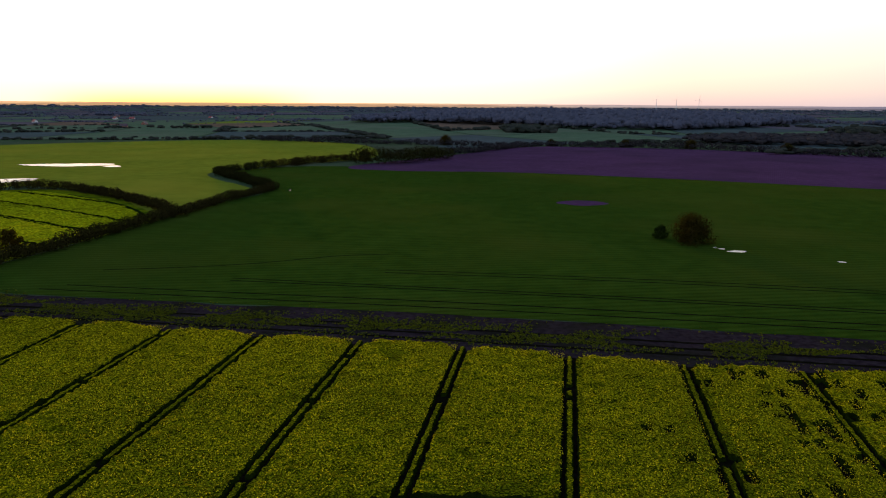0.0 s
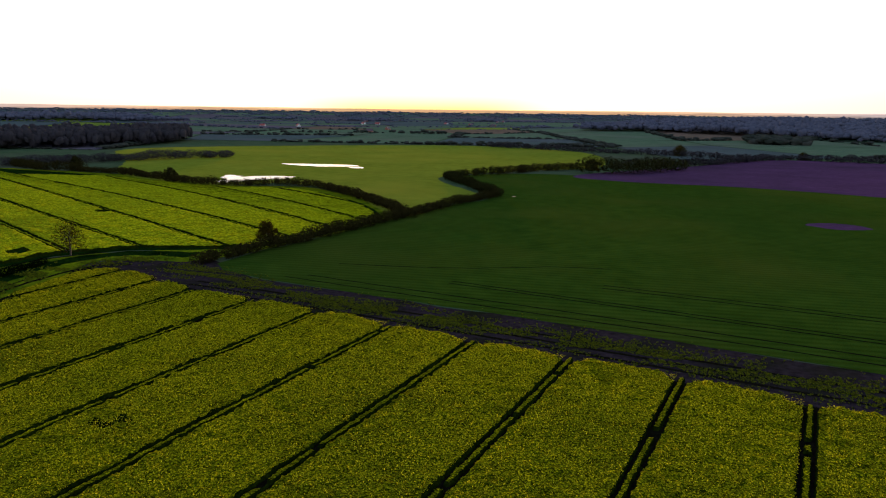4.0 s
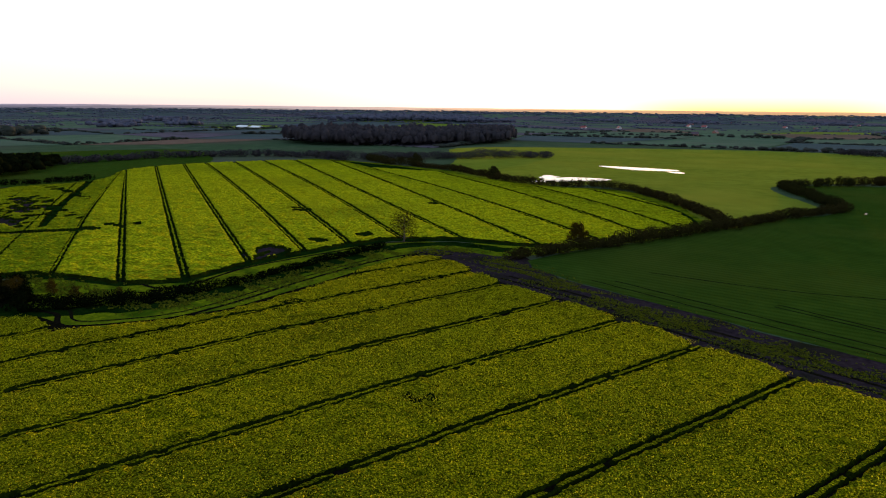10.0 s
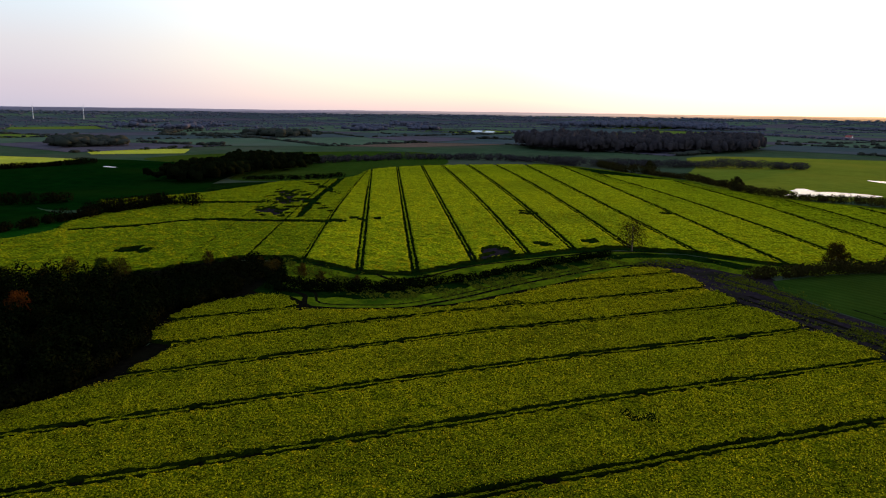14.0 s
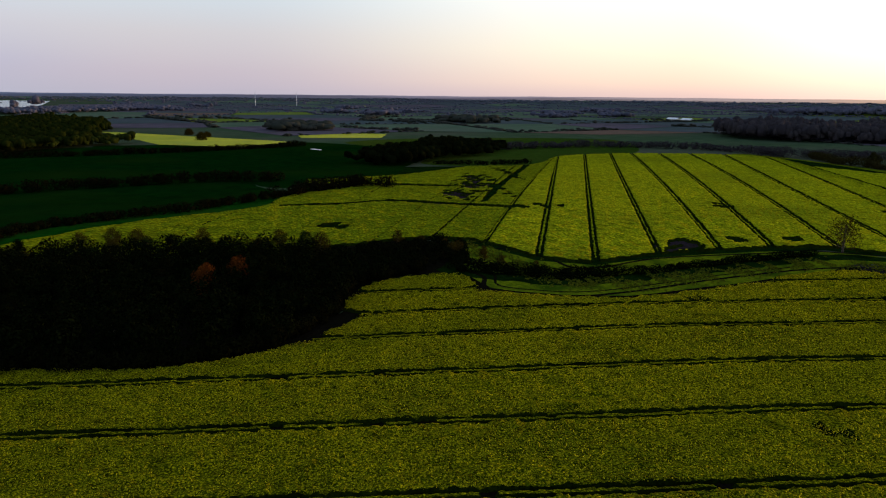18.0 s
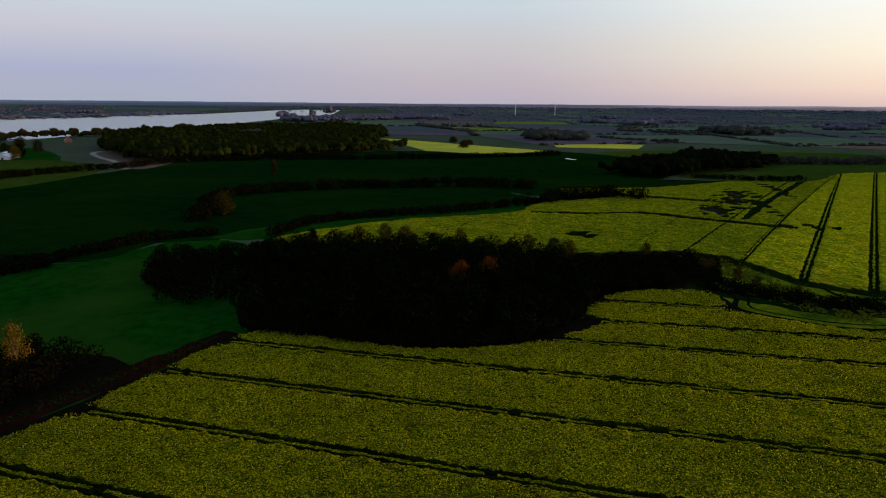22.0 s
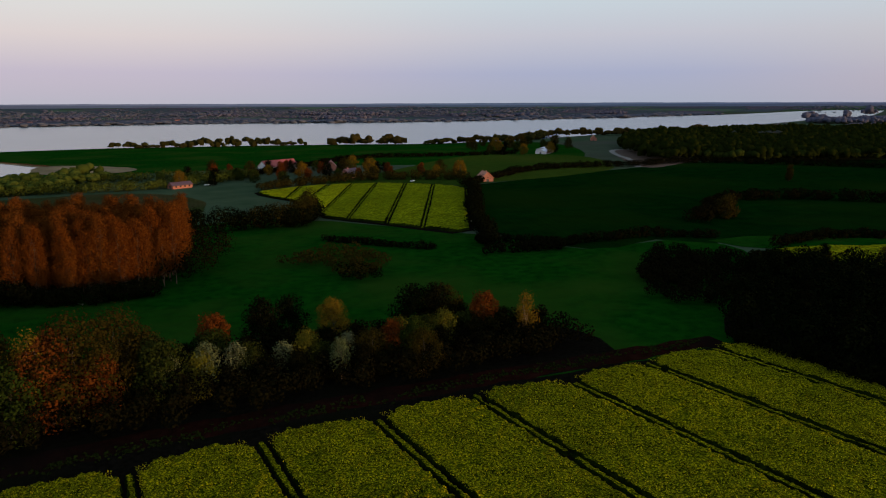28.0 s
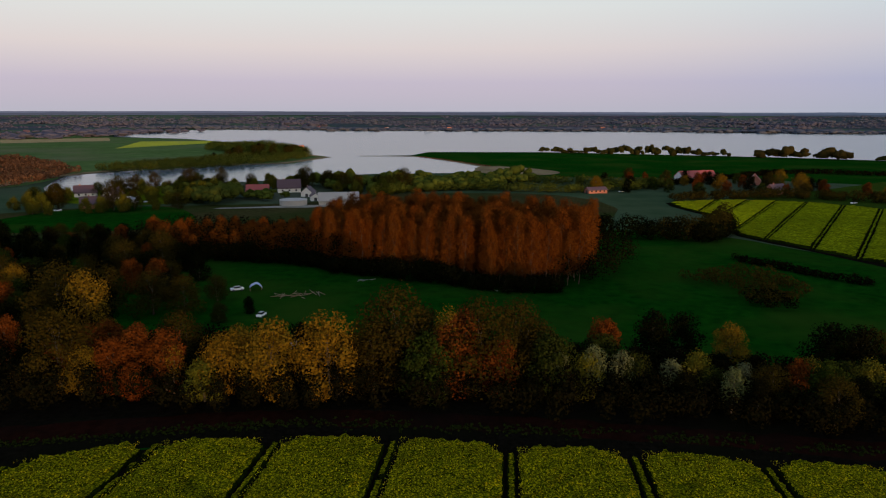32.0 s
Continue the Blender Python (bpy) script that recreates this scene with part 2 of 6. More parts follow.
ground_mat("stubble", (0.034, 0.030, 0.012), (0.052, 0.046, 0.018), (0.026, 0.036, 0.010), big=0.02, small=0.3, rows=(20, 2.5), rowmix=0.3)
ground_mat("straw", (0.30, 0.21, 0.10), (0.38, 0.27, 0.14), None, big=0.02, small=0.2)
ground_mat("wheat", (0.011, 0.032, 0.004), (0.020, 0.046, 0.006), (0.030, 0.044, 0.007), big=0.010, small=0.12, rows=(83, 3.6), rowmix=0.8, bump=0.6, rough=0.6, sheen=0.05, fuzz=(0.30, 0.42, 0.06))
ground_mat("pale_wheat", (0.075, 0.105, 0.012), (0.105, 0.135, 0.016), (0.12, 0.13, 0.016), big=0.008, small=0.10, rows=(40, 3.0), rowmix=0.25, rough=0.6, sheen=0.06, fuzz=(0.65, 0.65, 0.06))
ground_mat("dark_wheat", (0.001, 0.011, 0.0015), (0.002, 0.019, 0.002), (0.006, 0.019, 0.002), big=0.009, small=0.1, rows=(30, 4.0), rowmix=0.3)
ground_mat("meadow", (0.002, 0.026, 0.002), (0.005, 0.046, 0.003), (0.016, 0.044, 0.005), big=0.02, small=0.25, bump=0.4)
ground_mat("verge", (0.060, 0.088, 0.003), (0.140, 0.160, 0.005), (0.030, 0.058, 0.003), big=0.09, small=0.7, bump=0.6)
ground_mat("reed", (0.22, 0.15, 0.085), (0.30, 0.21, 0.12), (0.16, 0.12, 0.07), big=0.02, small=0.2)
ground_mat("sand_road", (0.22, 0.19, 0.17), (0.28, 0.25, 0.22), None, small=0.5)
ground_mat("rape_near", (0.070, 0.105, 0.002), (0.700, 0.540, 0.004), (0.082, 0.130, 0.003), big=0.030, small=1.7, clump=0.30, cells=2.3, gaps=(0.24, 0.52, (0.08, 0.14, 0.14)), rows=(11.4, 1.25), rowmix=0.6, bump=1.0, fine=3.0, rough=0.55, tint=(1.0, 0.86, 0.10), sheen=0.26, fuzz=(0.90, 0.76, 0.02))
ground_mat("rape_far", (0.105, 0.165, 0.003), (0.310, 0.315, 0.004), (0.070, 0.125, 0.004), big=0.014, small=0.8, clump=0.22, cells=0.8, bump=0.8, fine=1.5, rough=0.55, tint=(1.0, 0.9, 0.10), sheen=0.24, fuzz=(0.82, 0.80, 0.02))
ground_mat("rape_greener", (0.0340, 0.0723, 0.0026), (0.1615, 0.1827, 0.0034), (0.0382, 0.0723, 0.0026), big=0.02, small=0.6, clump=0.16, cells=0.8, bump=0.8, rough=0.55, sheen=0.2, fuzz=(0.7, 0.78, 0.02))
ground_mat("shore_grass", (0.0600, 0.1050, 0.0330), (0.0930, 0.1380, 0.0450), (0.1125, 0.1200, 0.0600), big=0.006, small=0.08)
# haze over the far plain put into the base colours: bluish green, dark, mauve
ground_mat("plain_green_haze", (0.061, 0.094, 0.063), (0.079, 0.114, 0.073), (0.085, 0.101, 0.075), big=0.006, small=0.06)
ground_mat("plain_dark_haze", (0.05, 0.065, 0.071), (0.06, 0.077, 0.079), (0.064, 0.07, 0.081), big=0.006, small=0.06)
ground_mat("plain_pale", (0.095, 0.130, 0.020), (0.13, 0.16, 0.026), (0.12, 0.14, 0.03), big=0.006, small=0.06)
ground_mat("plain_mauve_haze", (0.077, 0.062, 0.082), (0.096, 0.077, 0.1), (0.073, 0.063, 0.077), big=0.006, small=0.06)
ground_mat("rape_bright", (0.34, 0.33, 0.012), (0.44, 0.41, 0.016), (0.28, 0.30, 0.02), big=0.01, small=0.2, spec=0.05)
# near-black: shade inside thickets, hedges and undergrowth is put into the colour
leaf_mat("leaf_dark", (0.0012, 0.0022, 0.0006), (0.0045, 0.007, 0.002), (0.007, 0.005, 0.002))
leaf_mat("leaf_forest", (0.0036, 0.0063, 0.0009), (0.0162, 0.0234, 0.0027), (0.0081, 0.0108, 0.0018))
leaf_mat("leaf_brown", (0.0600, 0.0264, 0.0144), (0.1320, 0.0660, 0.0336), None)
leaf_mat("leaf_green", (0.0110, 0.0180, 0.0025), (0.0187, 0.0306, 0.0043), (0.016, 0.016, 0.004))
leaf_mat("leaf_olive", (0.0246, 0.0176, 0.0026), (0.0403, 0.0288, 0.0043), (0.0208, 0.0192, 0.0040), thin=0.3)
leaf_mat("leaf_gold", (0.0772, 0.0421, 0.0038), (0.1313, 0.0716, 0.0064), (0.0936, 0.0655, 0.0065))
leaf_mat("leaf_russet", (0.0586, 0.0152, 0.0026), (0.0995, 0.0260, 0.0046), (0.0630, 0.0216, 0.0044))
leaf_mat("leaf_poplar", (0.0600, 0.0170, 0.0025), (0.1020, 0.0289, 0.0043), (0.085, 0.030, 0.005))
leaf_mat("leaf_blossom", (0.0544, 0.0592, 0.0288), (0.1088, 0.1184, 0.0576), (0.0480, 0.0680, 0.0192))
leaf_mat("leaf_hedge", (0.0130, 0.0130, 0.0035), (0.0221, 0.0221, 0.0059), (0.030, 0.020, 0.006))
# haze put into far foliage: paler and bluer than leaf_plain
leaf_mat("leaf_far_haze", (0.058, 0.060, 0.086), (0.078, 0.076, 0.104), None)
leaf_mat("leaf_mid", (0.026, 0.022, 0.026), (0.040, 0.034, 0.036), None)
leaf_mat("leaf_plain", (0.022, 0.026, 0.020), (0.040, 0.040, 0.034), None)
leaf_mat("leaf_garden", (0.0162, 0.0275, 0.0041), (0.0648, 0.0810, 0.0121), (0.0405, 0.0454, 0.0081))
# skyline woods, likewise with haze in the leaf colour
leaf_mat("leaf_skyline_haze", (0.066, 0.072, 0.094), (0.074, 0.080, 0.102), None)
leaf_mat("leaf_yellow", (0.0480, 0.0450, 0.0054), (0.0816, 0.0765, 0.0092), (0.0480, 0.0540, 0.0060))
leaf_mat("rape_weed", (0.024, 0.040, 0.004), (0.13, 0.125, 0.008), None)
leaf_mat("rape_flower", (0.100, 0.125, 0.004), (0.50, 0.46, 0.014), None, thin=0.6)
plain_mat("bark", (0.060, 0.045, 0.035), (0.025, 0.020, 0.016), 6.0, 0.9, bump=0.4)
plain_mat("bark_pale", (0.20, 0.14, 0.10), (0.08, 0.055, 0.04), 4.0, 0.8, bump=0.3)
plain_mat("bark_poplar", (0.085, 0.052, 0.034), (0.040, 0.024, 0.016), 4.0, 0.8, bump=0.3)
plain_mat("white_wall", (0.62, 0.60, 0.58), (0.52, 0.50, 0.48), 1.5)
plain_mat("brick_wall", (0.30, 0.11, 0.07), (0.22, 0.08, 0.055), 5.0)
plain_mat("roof_red", (0.30, 0.055, 0.045), (0.20, 0.04, 0.035), 2.0)
plain_mat("roof_dark", (0.085, 0.040, 0.050), (0.05, 0.028, 0.036), 2.0)
plain_mat("roof_orange", (0.42, 0.15, 0.07), (0.30, 0.10, 0.05), 2.0)
plain_mat("roof_grey", (0.36, 0.32, 0.29), (0.26, 0.23, 0.21), 2.0)
plain_mat("roof_white", (0.70, 0.70, 0.74), (0.55, 0.55, 0.6), 1.0, 0.4)
plain_mat("dark_gate", (0.03, 0.03, 0.035), None, 3.0, 0.5)
plain_mat("concrete", (0.38, 0.35, 0.32), (0.28, 0.26, 0.24), 1.0)
plain_mat("timber", (0.24, 0.15, 0.09), (0.14, 0.09, 0.06), 4.0)
plain_mat("tower_white", (0.55, 0.55, 0.57), (0.45, 0.45, 0.47), 1.0, 0.5)
plain_mat("paint_white", (0.78, 0.78, 0.78), (0.7, 0.7, 0.7), 1.0, 0.35)
plain_mat("tarpaulin", (0.40, 0.44, 0.62), (0.28, 0.32, 0.48), 2.0, 0.5)
plain_mat("dark_glass", (0.015, 0.018, 0.022), None, 1.0, 0.08, bump=0.0)

m = bpy.data.materials.new("lake_water")
m.use_nodes = True
bs = m.node_tree.nodes["Principled BSDF"]
bs.inputs["Base Color"].default_value = (0.030, 0.062, 0.095, 1)
bs.inputs["Roughness"].default_value, bs.inputs["IOR"].default_value = 0.20, 1.33
nz, bp, gp = (m.node_tree.nodes.new(k) for k in ("ShaderNodeTexNoise", "ShaderNodeBump", "ShaderNodeNewGeometry"))
nz.inputs["Scale"].default_value, nz.inputs["Detail"].default_value = 0.12, 4.0
bp.inputs["Strength"].default_value, bp.inputs["Distance"].default_value = 0.02, 0.3
m.node_tree.links.new(gp.outputs["Position"], nz.inputs["Vector"])
m.node_tree.links.new(nz.outputs["Fac"], bp.inputs["Height"])
m.node_tree.links.new(bp.outputs[0], bs.inputs["Normal"])
MATS["lake_water"] = m

# ---------------------------------------------------------------- mesh helpers
rng = np.random.default_rng(7)


def mesh_from(name, verts, faces, material, smooth=False):
    me = bpy.data.meshes.new(name)
    me.from_pydata([tuple(v) for v in verts], [], [tuple(f) for f in faces])
    me.materials.append(MATS[material])
    if smooth:
        me.polygons.foreach_set("use_smooth", [True] * len(me.polygons))
    me.update()
    return me


def quads_mesh(name, verts, quads, material, smooth=False, second=None, marked=None):
    """A mesh of quads from arrays."""
    verts, quads = np.asarray(verts, np.float32), np.asarray(quads, np.int32)
    me = bpy.data.meshes.new(name)
    me.vertices.add(len(verts))
    me.vertices.foreach_set("co", verts.ravel())
    me.loops.add(quads.size)
    me.loops.foreach_set("vertex_index", quads.ravel())
    me.polygons.add(len(quads))
    me.polygons.foreach_set("loop_start", np.arange(0, quads.size, 4, dtype=np.int32))
    me.polygons.foreach_set("loop_total", np.full(len(quads), 4, np.int32))
    if smooth:
        me.polygons.foreach_set("use_smooth", np.ones(len(quads), bool))
    me.materials.append(MATS[material])
    if second:
        me.materials.append(MATS[second])
        me.polygons.foreach_set("material_index", marked.astype(np.int32))
    me.update(calc_edges=True)
    me.validate()
    return me


def part(name, data, parent, label=""):
    ob = new(name, data)
    ob.parent = parent
    return tagged(ob, label)


def spline(points, closed=False, step=8.0):
    """A smooth line through points of the plan."""
    p = np.array(points, float)
    n = len(p)
    out = []
    for i in range(n if closed else n - 1):
        a, b = p[i], p[(i + 1) % n]
        z = p[(i - 1) % n] if closed or i else a
        c = p[(i + 2) % n] if closed or i + 2 < n else b
        for s in np.linspace(0, 1, max(2, int(np.linalg.norm(b - a) / step)) + 1)[:-1]:
            out.append(0.5 * (2 * a + (b - z) * s + (2 * z - 5 * a + 4 * b - c) * s * s + (3 * a - z - 3 * b + c) * s ** 3))
    if not closed:
        out.append(p[-1])
    return np.array(out)


def inside(xy, poly):
    """Which of the points lie in the polygon."""
    x, y = xy[:, 0], xy[:, 1]
    r = np.zeros(len(xy), bool)
    for (x0, y0), (x1, y1) in zip(poly, np.roll(poly, -1, 0)):
        if y0 == y1:
            continue
        r ^= ((y0 > y) != (y1 > y)) & (x < (x1 - x0) * (y - y0) / (y1 - y0) + x0)
    return r


def edge_distance(xy, poly, closed=True):
    d = np.full(len(xy), 1e9)
    for a, b in zip(poly if closed else poly[:-1], np.roll(poly, -1, 0) if closed else poly[1:]):
        ab = b - a
        s = np.clip(((xy - a) @ ab) / max(ab @ ab, 1e-9), 0, 1)
        d = np.minimum(d, np.hypot(*(xy - a - s[:, None] * ab).T))
    return d


def value_noise(xy, cell, seed=0):
    """Smooth noise from 0 to 1 over the plan."""
    g = np.random.default_rng(seed).random((256, 256))
    q = np.asarray(xy, float) / cell
    i = np.floor(q).astype(int)
    f = q - i
    f = f * f * (3 - 2 * f)
    a, b = i[:, 0] % 256, i[:, 1] % 256
    a1, b1 = (a + 1) % 256, (b + 1) % 256
    return (g[a, b] * (1 - f[:, 0]) + g[a1, b] * f[:, 0]) * (1 - f[:, 1]) + (g[a, b1] * (1 - f[:, 0]) + g[a1, b1] * f[:, 0]) * f[:, 1]


RIM_NEAR, RIM_FAR, RIM_HIGH = 3500.0, 4600.0, 33.0
MOUNDS = ((380, 1950, 620, 330, 27.0), (-1750, 1650, 420, 300, 16.0), (-330, 2700, 700, 300, 10.0))


def land(xy):
    """Height of the land: level, with a rise far away."""
    r = np.hypot(xy[:, 0], xy[:, 1])
    s = np.clip((r - RIM_NEAR) / (RIM_FAR - RIM_NEAR), 0, 1)
    z = RIM_HIGH * s ** 1.3 * (0.9 + 0.1 * value_noise(xy, 700.0, 3))
    for x, y, a, b, h in MOUNDS:
        z = z + h * np.exp(-((xy[:, 0] - x) / a) ** 2 - ((xy[:, 1] - y) / b) ** 2)
    return z


def sheet(name, points, z, material, label, category, step=10.0, closed_smooth=True, kind="structure", wobble=0.6):
    """A piece of the ground: a field, verge or water with an uneven outline, in even triangles."""
    line = spline(points, True, step) if closed_smooth else spline_straight(points, step * 2)
    if wobble:
        line = line + rng.normal(0, wobble, line.shape)
    lo, hi = line.min(0), line.max(0)
    g = max(6.0, max(hi - lo) / 40)
    X, Y = np.meshgrid(np.arange(lo[0] + g / 2, hi[0], g), np.arange(lo[1] + g / 2, hi[1], g))
    grid = np.stack([X, Y], -1).reshape(-1, 2)
    grid = grid[inside(grid, line)]
    grid = grid[edge_distance(grid, line) > 0.4 * g] if len(grid) else grid
    pts = [Vector(p) for p in line] + [Vector(p) for p in grid]
    n = len(line)
    v, e, f, *rest = geometry.delaunay_2d_cdt(pts, [(k, (k + 1) % n) for k in range(n)], [], 1, 1e-4)
    xy = np.array([tuple(p) for p in v])
    tri = np.array(f)
    keep = [tuple(t) for t in tri[inside(xy[tri].mean(1), line)]]
    zz = z + land(xy)
    keep = [t if (xy[t[1], 0] - xy[t[0], 0]) * (xy[t[2], 1] - xy[t[0], 1]) > (xy[t[1], 1] - xy[t[0], 1]) * (xy[t[2], 0] - xy[t[0], 0]) else t[::-1] for t in keep]
    me = mesh_from(name, np.column_stack([xy, zz]), keep, material)
    return tagged(new(name, me), label, category, kind=kind)


def spline_straight(points, step):
    p = np.array(points, float)
    out = []
    for a, b in zip(p, np.roll(p, -1, 0)):
        n = max(1, int(np.linalg.norm(b - a) / step))
        out += [a + (b - a) * k / n for k in range(n)]
    return np.array(out)


def ribbon(name, points, wide, z, material, label, category, kind="structure", closed=False, ragged=0.12):
    """A narrow strip of ground along a line of the plan."""
    line = spline(points, closed, 3.0)
    d = np.gradient(line, axis=0)
    d /= np.linalg.norm(d, axis=1)[:, None] + 1e-9
    side = np.column_stack([-d[:, 1], d[:, 0]])
    n = len(line)
    w = wide / 2 * (1 + rng.normal(0, ragged, (n, 2)))
    a, b = line + side * w[:, :1], line - side * w[:, 1:]
    v = np.column_stack([np.concatenate([a, b]), np.full(2 * n, z)])
    q = [(k, n + k, n + k + 1, k + 1) for k in range(n - 1)]
    return tagged(new(name, mesh_from(name, v, q, material)), label, category, kind=kind)


# ---------------------------------------------------------------- ground sheet to the horizon
def build_ground():
    radii = np.concatenate([np.linspace(40, 1000, 25), np.linspace(1100, 3900, 29), np.linspace(3950, 4890, 20)])
    n = 180
    ang = np.linspace(0, 2 * np.pi, n, endpoint=False)
    xy = np.concatenate([[[0, 0]], *[np.stack([r * np.cos(ang), r * np.sin(ang)], 1) for r in radii]])
    z = land(xy)
    faces = [(0, 1 + i, 1 + (i + 1) % n) for i in range(n)]
    for k in range(len(radii) - 1):
        a, b = 1 + k * n, 1 + (k + 1) * n
        faces += [(a + i, b + i, b + (i + 1) % n, a + (i + 1) % n) for i in range(n)]
    tagged(new("ground", mesh_from("ground", np.column_stack([xy, z]), faces, "farmland", True)),
           "rolling dull green farmland reaching to the horizon", "ground", kind="structure")


build_ground()


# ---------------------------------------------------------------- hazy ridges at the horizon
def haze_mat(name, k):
    """Haze of the last ridges painted as glow: emission colour by bearing from the sun."""
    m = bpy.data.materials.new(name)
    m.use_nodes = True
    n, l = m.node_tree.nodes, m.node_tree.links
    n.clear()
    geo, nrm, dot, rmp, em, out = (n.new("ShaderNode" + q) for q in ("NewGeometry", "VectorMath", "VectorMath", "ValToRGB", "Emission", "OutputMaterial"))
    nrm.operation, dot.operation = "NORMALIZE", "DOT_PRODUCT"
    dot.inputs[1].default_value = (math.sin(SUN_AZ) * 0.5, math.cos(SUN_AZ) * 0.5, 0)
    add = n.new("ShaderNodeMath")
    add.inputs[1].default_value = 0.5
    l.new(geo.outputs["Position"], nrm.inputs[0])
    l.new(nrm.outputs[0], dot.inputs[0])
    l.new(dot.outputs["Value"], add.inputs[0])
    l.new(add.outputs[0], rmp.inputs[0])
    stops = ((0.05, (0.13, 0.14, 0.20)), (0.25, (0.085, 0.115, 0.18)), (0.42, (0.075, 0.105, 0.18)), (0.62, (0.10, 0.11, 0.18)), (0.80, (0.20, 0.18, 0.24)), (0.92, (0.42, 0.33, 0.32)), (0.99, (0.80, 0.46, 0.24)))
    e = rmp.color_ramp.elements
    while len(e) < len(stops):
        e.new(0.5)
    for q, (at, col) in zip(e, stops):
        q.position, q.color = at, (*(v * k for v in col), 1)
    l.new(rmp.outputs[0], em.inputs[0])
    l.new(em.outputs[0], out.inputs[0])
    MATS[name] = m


# glowing colours in place of haze, the nearer ridge darker
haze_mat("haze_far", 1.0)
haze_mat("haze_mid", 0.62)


def ridge(name, radius, low, high, uneven, material, label, seed):
    """A far ridge all round the horizon, a long way behind the plain."""
    n = 1440
    a = np.linspace(0, 2 * np.pi, n, endpoint=False)
    ring = np.column_stack([np.cos(a), np.sin(a)]) * radius
    top = high + uneven * (value_noise(ring, 900.0, seed) - 0.5) + 0.4 * uneven * (value_noise(ring, 160.0, seed + 1) - 0.5) + 0.15 * uneven * (value_noise(ring, 40.0, seed + 2) - 0.5)
    v = np.concatenate([np.column_stack([ring, np.full(n, low)]), np.column_stack([ring, top])])
    k = np.arange(n)
    q = np.column_stack([k, (k + 1) % n, n + (k + 1) % n, n + k])
    tagged(new(name, quads_mesh(name, v, q, material)), label, "horizon", kind="structure")


ridge("backdrop", 4900.0, 0.0, 56.0, 6.0, "haze_far", "last ridge on the horizon, its pale haze painted as glow", 601)
ridge("backdrop", 4780.0, 0.0, 47.0, 13.0, "haze_mid", "wooded ridge below the horizon, its dimmer haze painted as glow", 611)

# fields, verges and water, as flat pieces of the plan
sheet("track", [(150, 130), (97, 140), (1, 156), (-97, 173), (-150, 182), (-190, 196), (-205, 190), (-200, 206), (-168, 222), (-135, 203), (-63, 193), (3, 184), (111, 165), (170, 156)],
      0.05, "mud", "bare dark soil headland with weeds and wheel ruts", "field track")
sheet("wheat_field", [(170, 157), (111, 165), (3, 184), (-63, 193), (-135, 203), (-160, 218), (-150, 281), (-140, 347), (-131, 403), (-118, 458), (-184, 567), (-150, 625), (-90, 640), (-42, 600), (56, 592), (185, 546), (313, 486), (620, 330), (640, 80)],
      0.10, "wheat", "wide dark green young wheat field with faint drill lines", "field")
sheet("ploughed_field", [(-86, 640), (-42, 601), (56, 593), (185, 547), (313, 487), (630, 350), (700, 520), (560, 760), (345, 912), (129, 962), (10, 791)],
      0.14, "ploughed", "bare purplish-brown ploughed field behind the wheat", "field")
sheet("pond_field", [(-142, 352), (-134, 405), (-124, 456), (-192, 566), (-140, 665), (-75, 760), (-130, 1000), (-330, 1080), (-560, 940), (-700, 760), (-560, 600), (-447, 475), (-326, 440), (-286, 474), (-214, 432)],
      0.12, "pale_wheat", "pale green cereal field with two shining ponds", "field")
sheet("bank", [(-203, 205), (-195, 170), (-186, 130), (-181, 100), (-186, 76), (-194, 62), (-216, 60), (-240, 62), (-265, 72), (-232, 92), (-222, 110), (-228, 140), (-228, 175), (-224, 204), (-206, 222), (-172, 244), (-160, 240), (-175, 215)],
      0.07, "verge", "grassy winding ditch bank between two rape fields", "verge")
sheet("meadow", [(150, -112), (66, -108), (0, -110), (-84, -89), (-152, -68), (-190, -80), (-236, -100), (-262, -128), (-250, -150), (-212, -160), (-205, -200), (-190, -235), (-160, -300), (-112, -320), (-60, -330), (60, -300), (150, -260), (190, -180)],
      0.06, "meadow", "dark green grass meadow dipping behind the tree belt", "meadow")
sheet("wheat_slope", [(-213, -160), (-250, -152), (-262, -130), (-285, -128), (-399, 0), (-448, -20), (-640, -60), (-803, -200), (-622, -350), (-536, -353), (-330, -352), (-312, -345), (-215, -226)],
      0.10, "dark_wheat", "deep green winter wheat on a gentle slope", "field")
sheet("wheat_strip", [(-262, -122), (-300, -74), (-378, 20), (-400, 30), (-440, 8), (-399, -10), (-285, -132)],
      0.16, "meadow", "narrow green pasture between two dark hedges", "field")
sheet("far_wheat", [(-448, -18), (-470, 60), (-560, 90), (-700, 130), (-860, 20), (-830, -150), (-800, -210), (-640, -62)],
      0.13, "dark_wheat", "deep green wheat field with one pale wet spot", "field")
sheet("field_west", [(-560, 195), (-650, 260), (-690, 360), (-900, 420), (-940, 200), (-860, 60), (-700, 135), (-580, 110)],
      0.11, "wheat", "dull green field behind the rape hill", "field")
sheet("brown_field", [(-536, -353), (-700, -505), (-725, -470), (-760, -400), (-695, -396), (-622, -358)],
      0.12, "brown_field", "bare pinkish-brown field beside the sand road", "field")
sheet("stubble_field", [(100, -290), (-60, -335), (-112, -335), (-150, -400), (-120, -470), (0, -480), (40, -440), (190, -420), (260, -330)],
      0.09, "stubble", "bare olive-brown field behind the poplar wood", "field")
sheet("shore_field", [(-91, -980), (-254, -966), (-421, -886), (-541, -817), (-619, -758), (-760, -700), (-700, -560), (-520, -440), (-320, -560), (-150, -600), (-100, -640), (-125, -722), (-70, -880)],
      0.10, "meadow", "green field running down to the lake", "field")
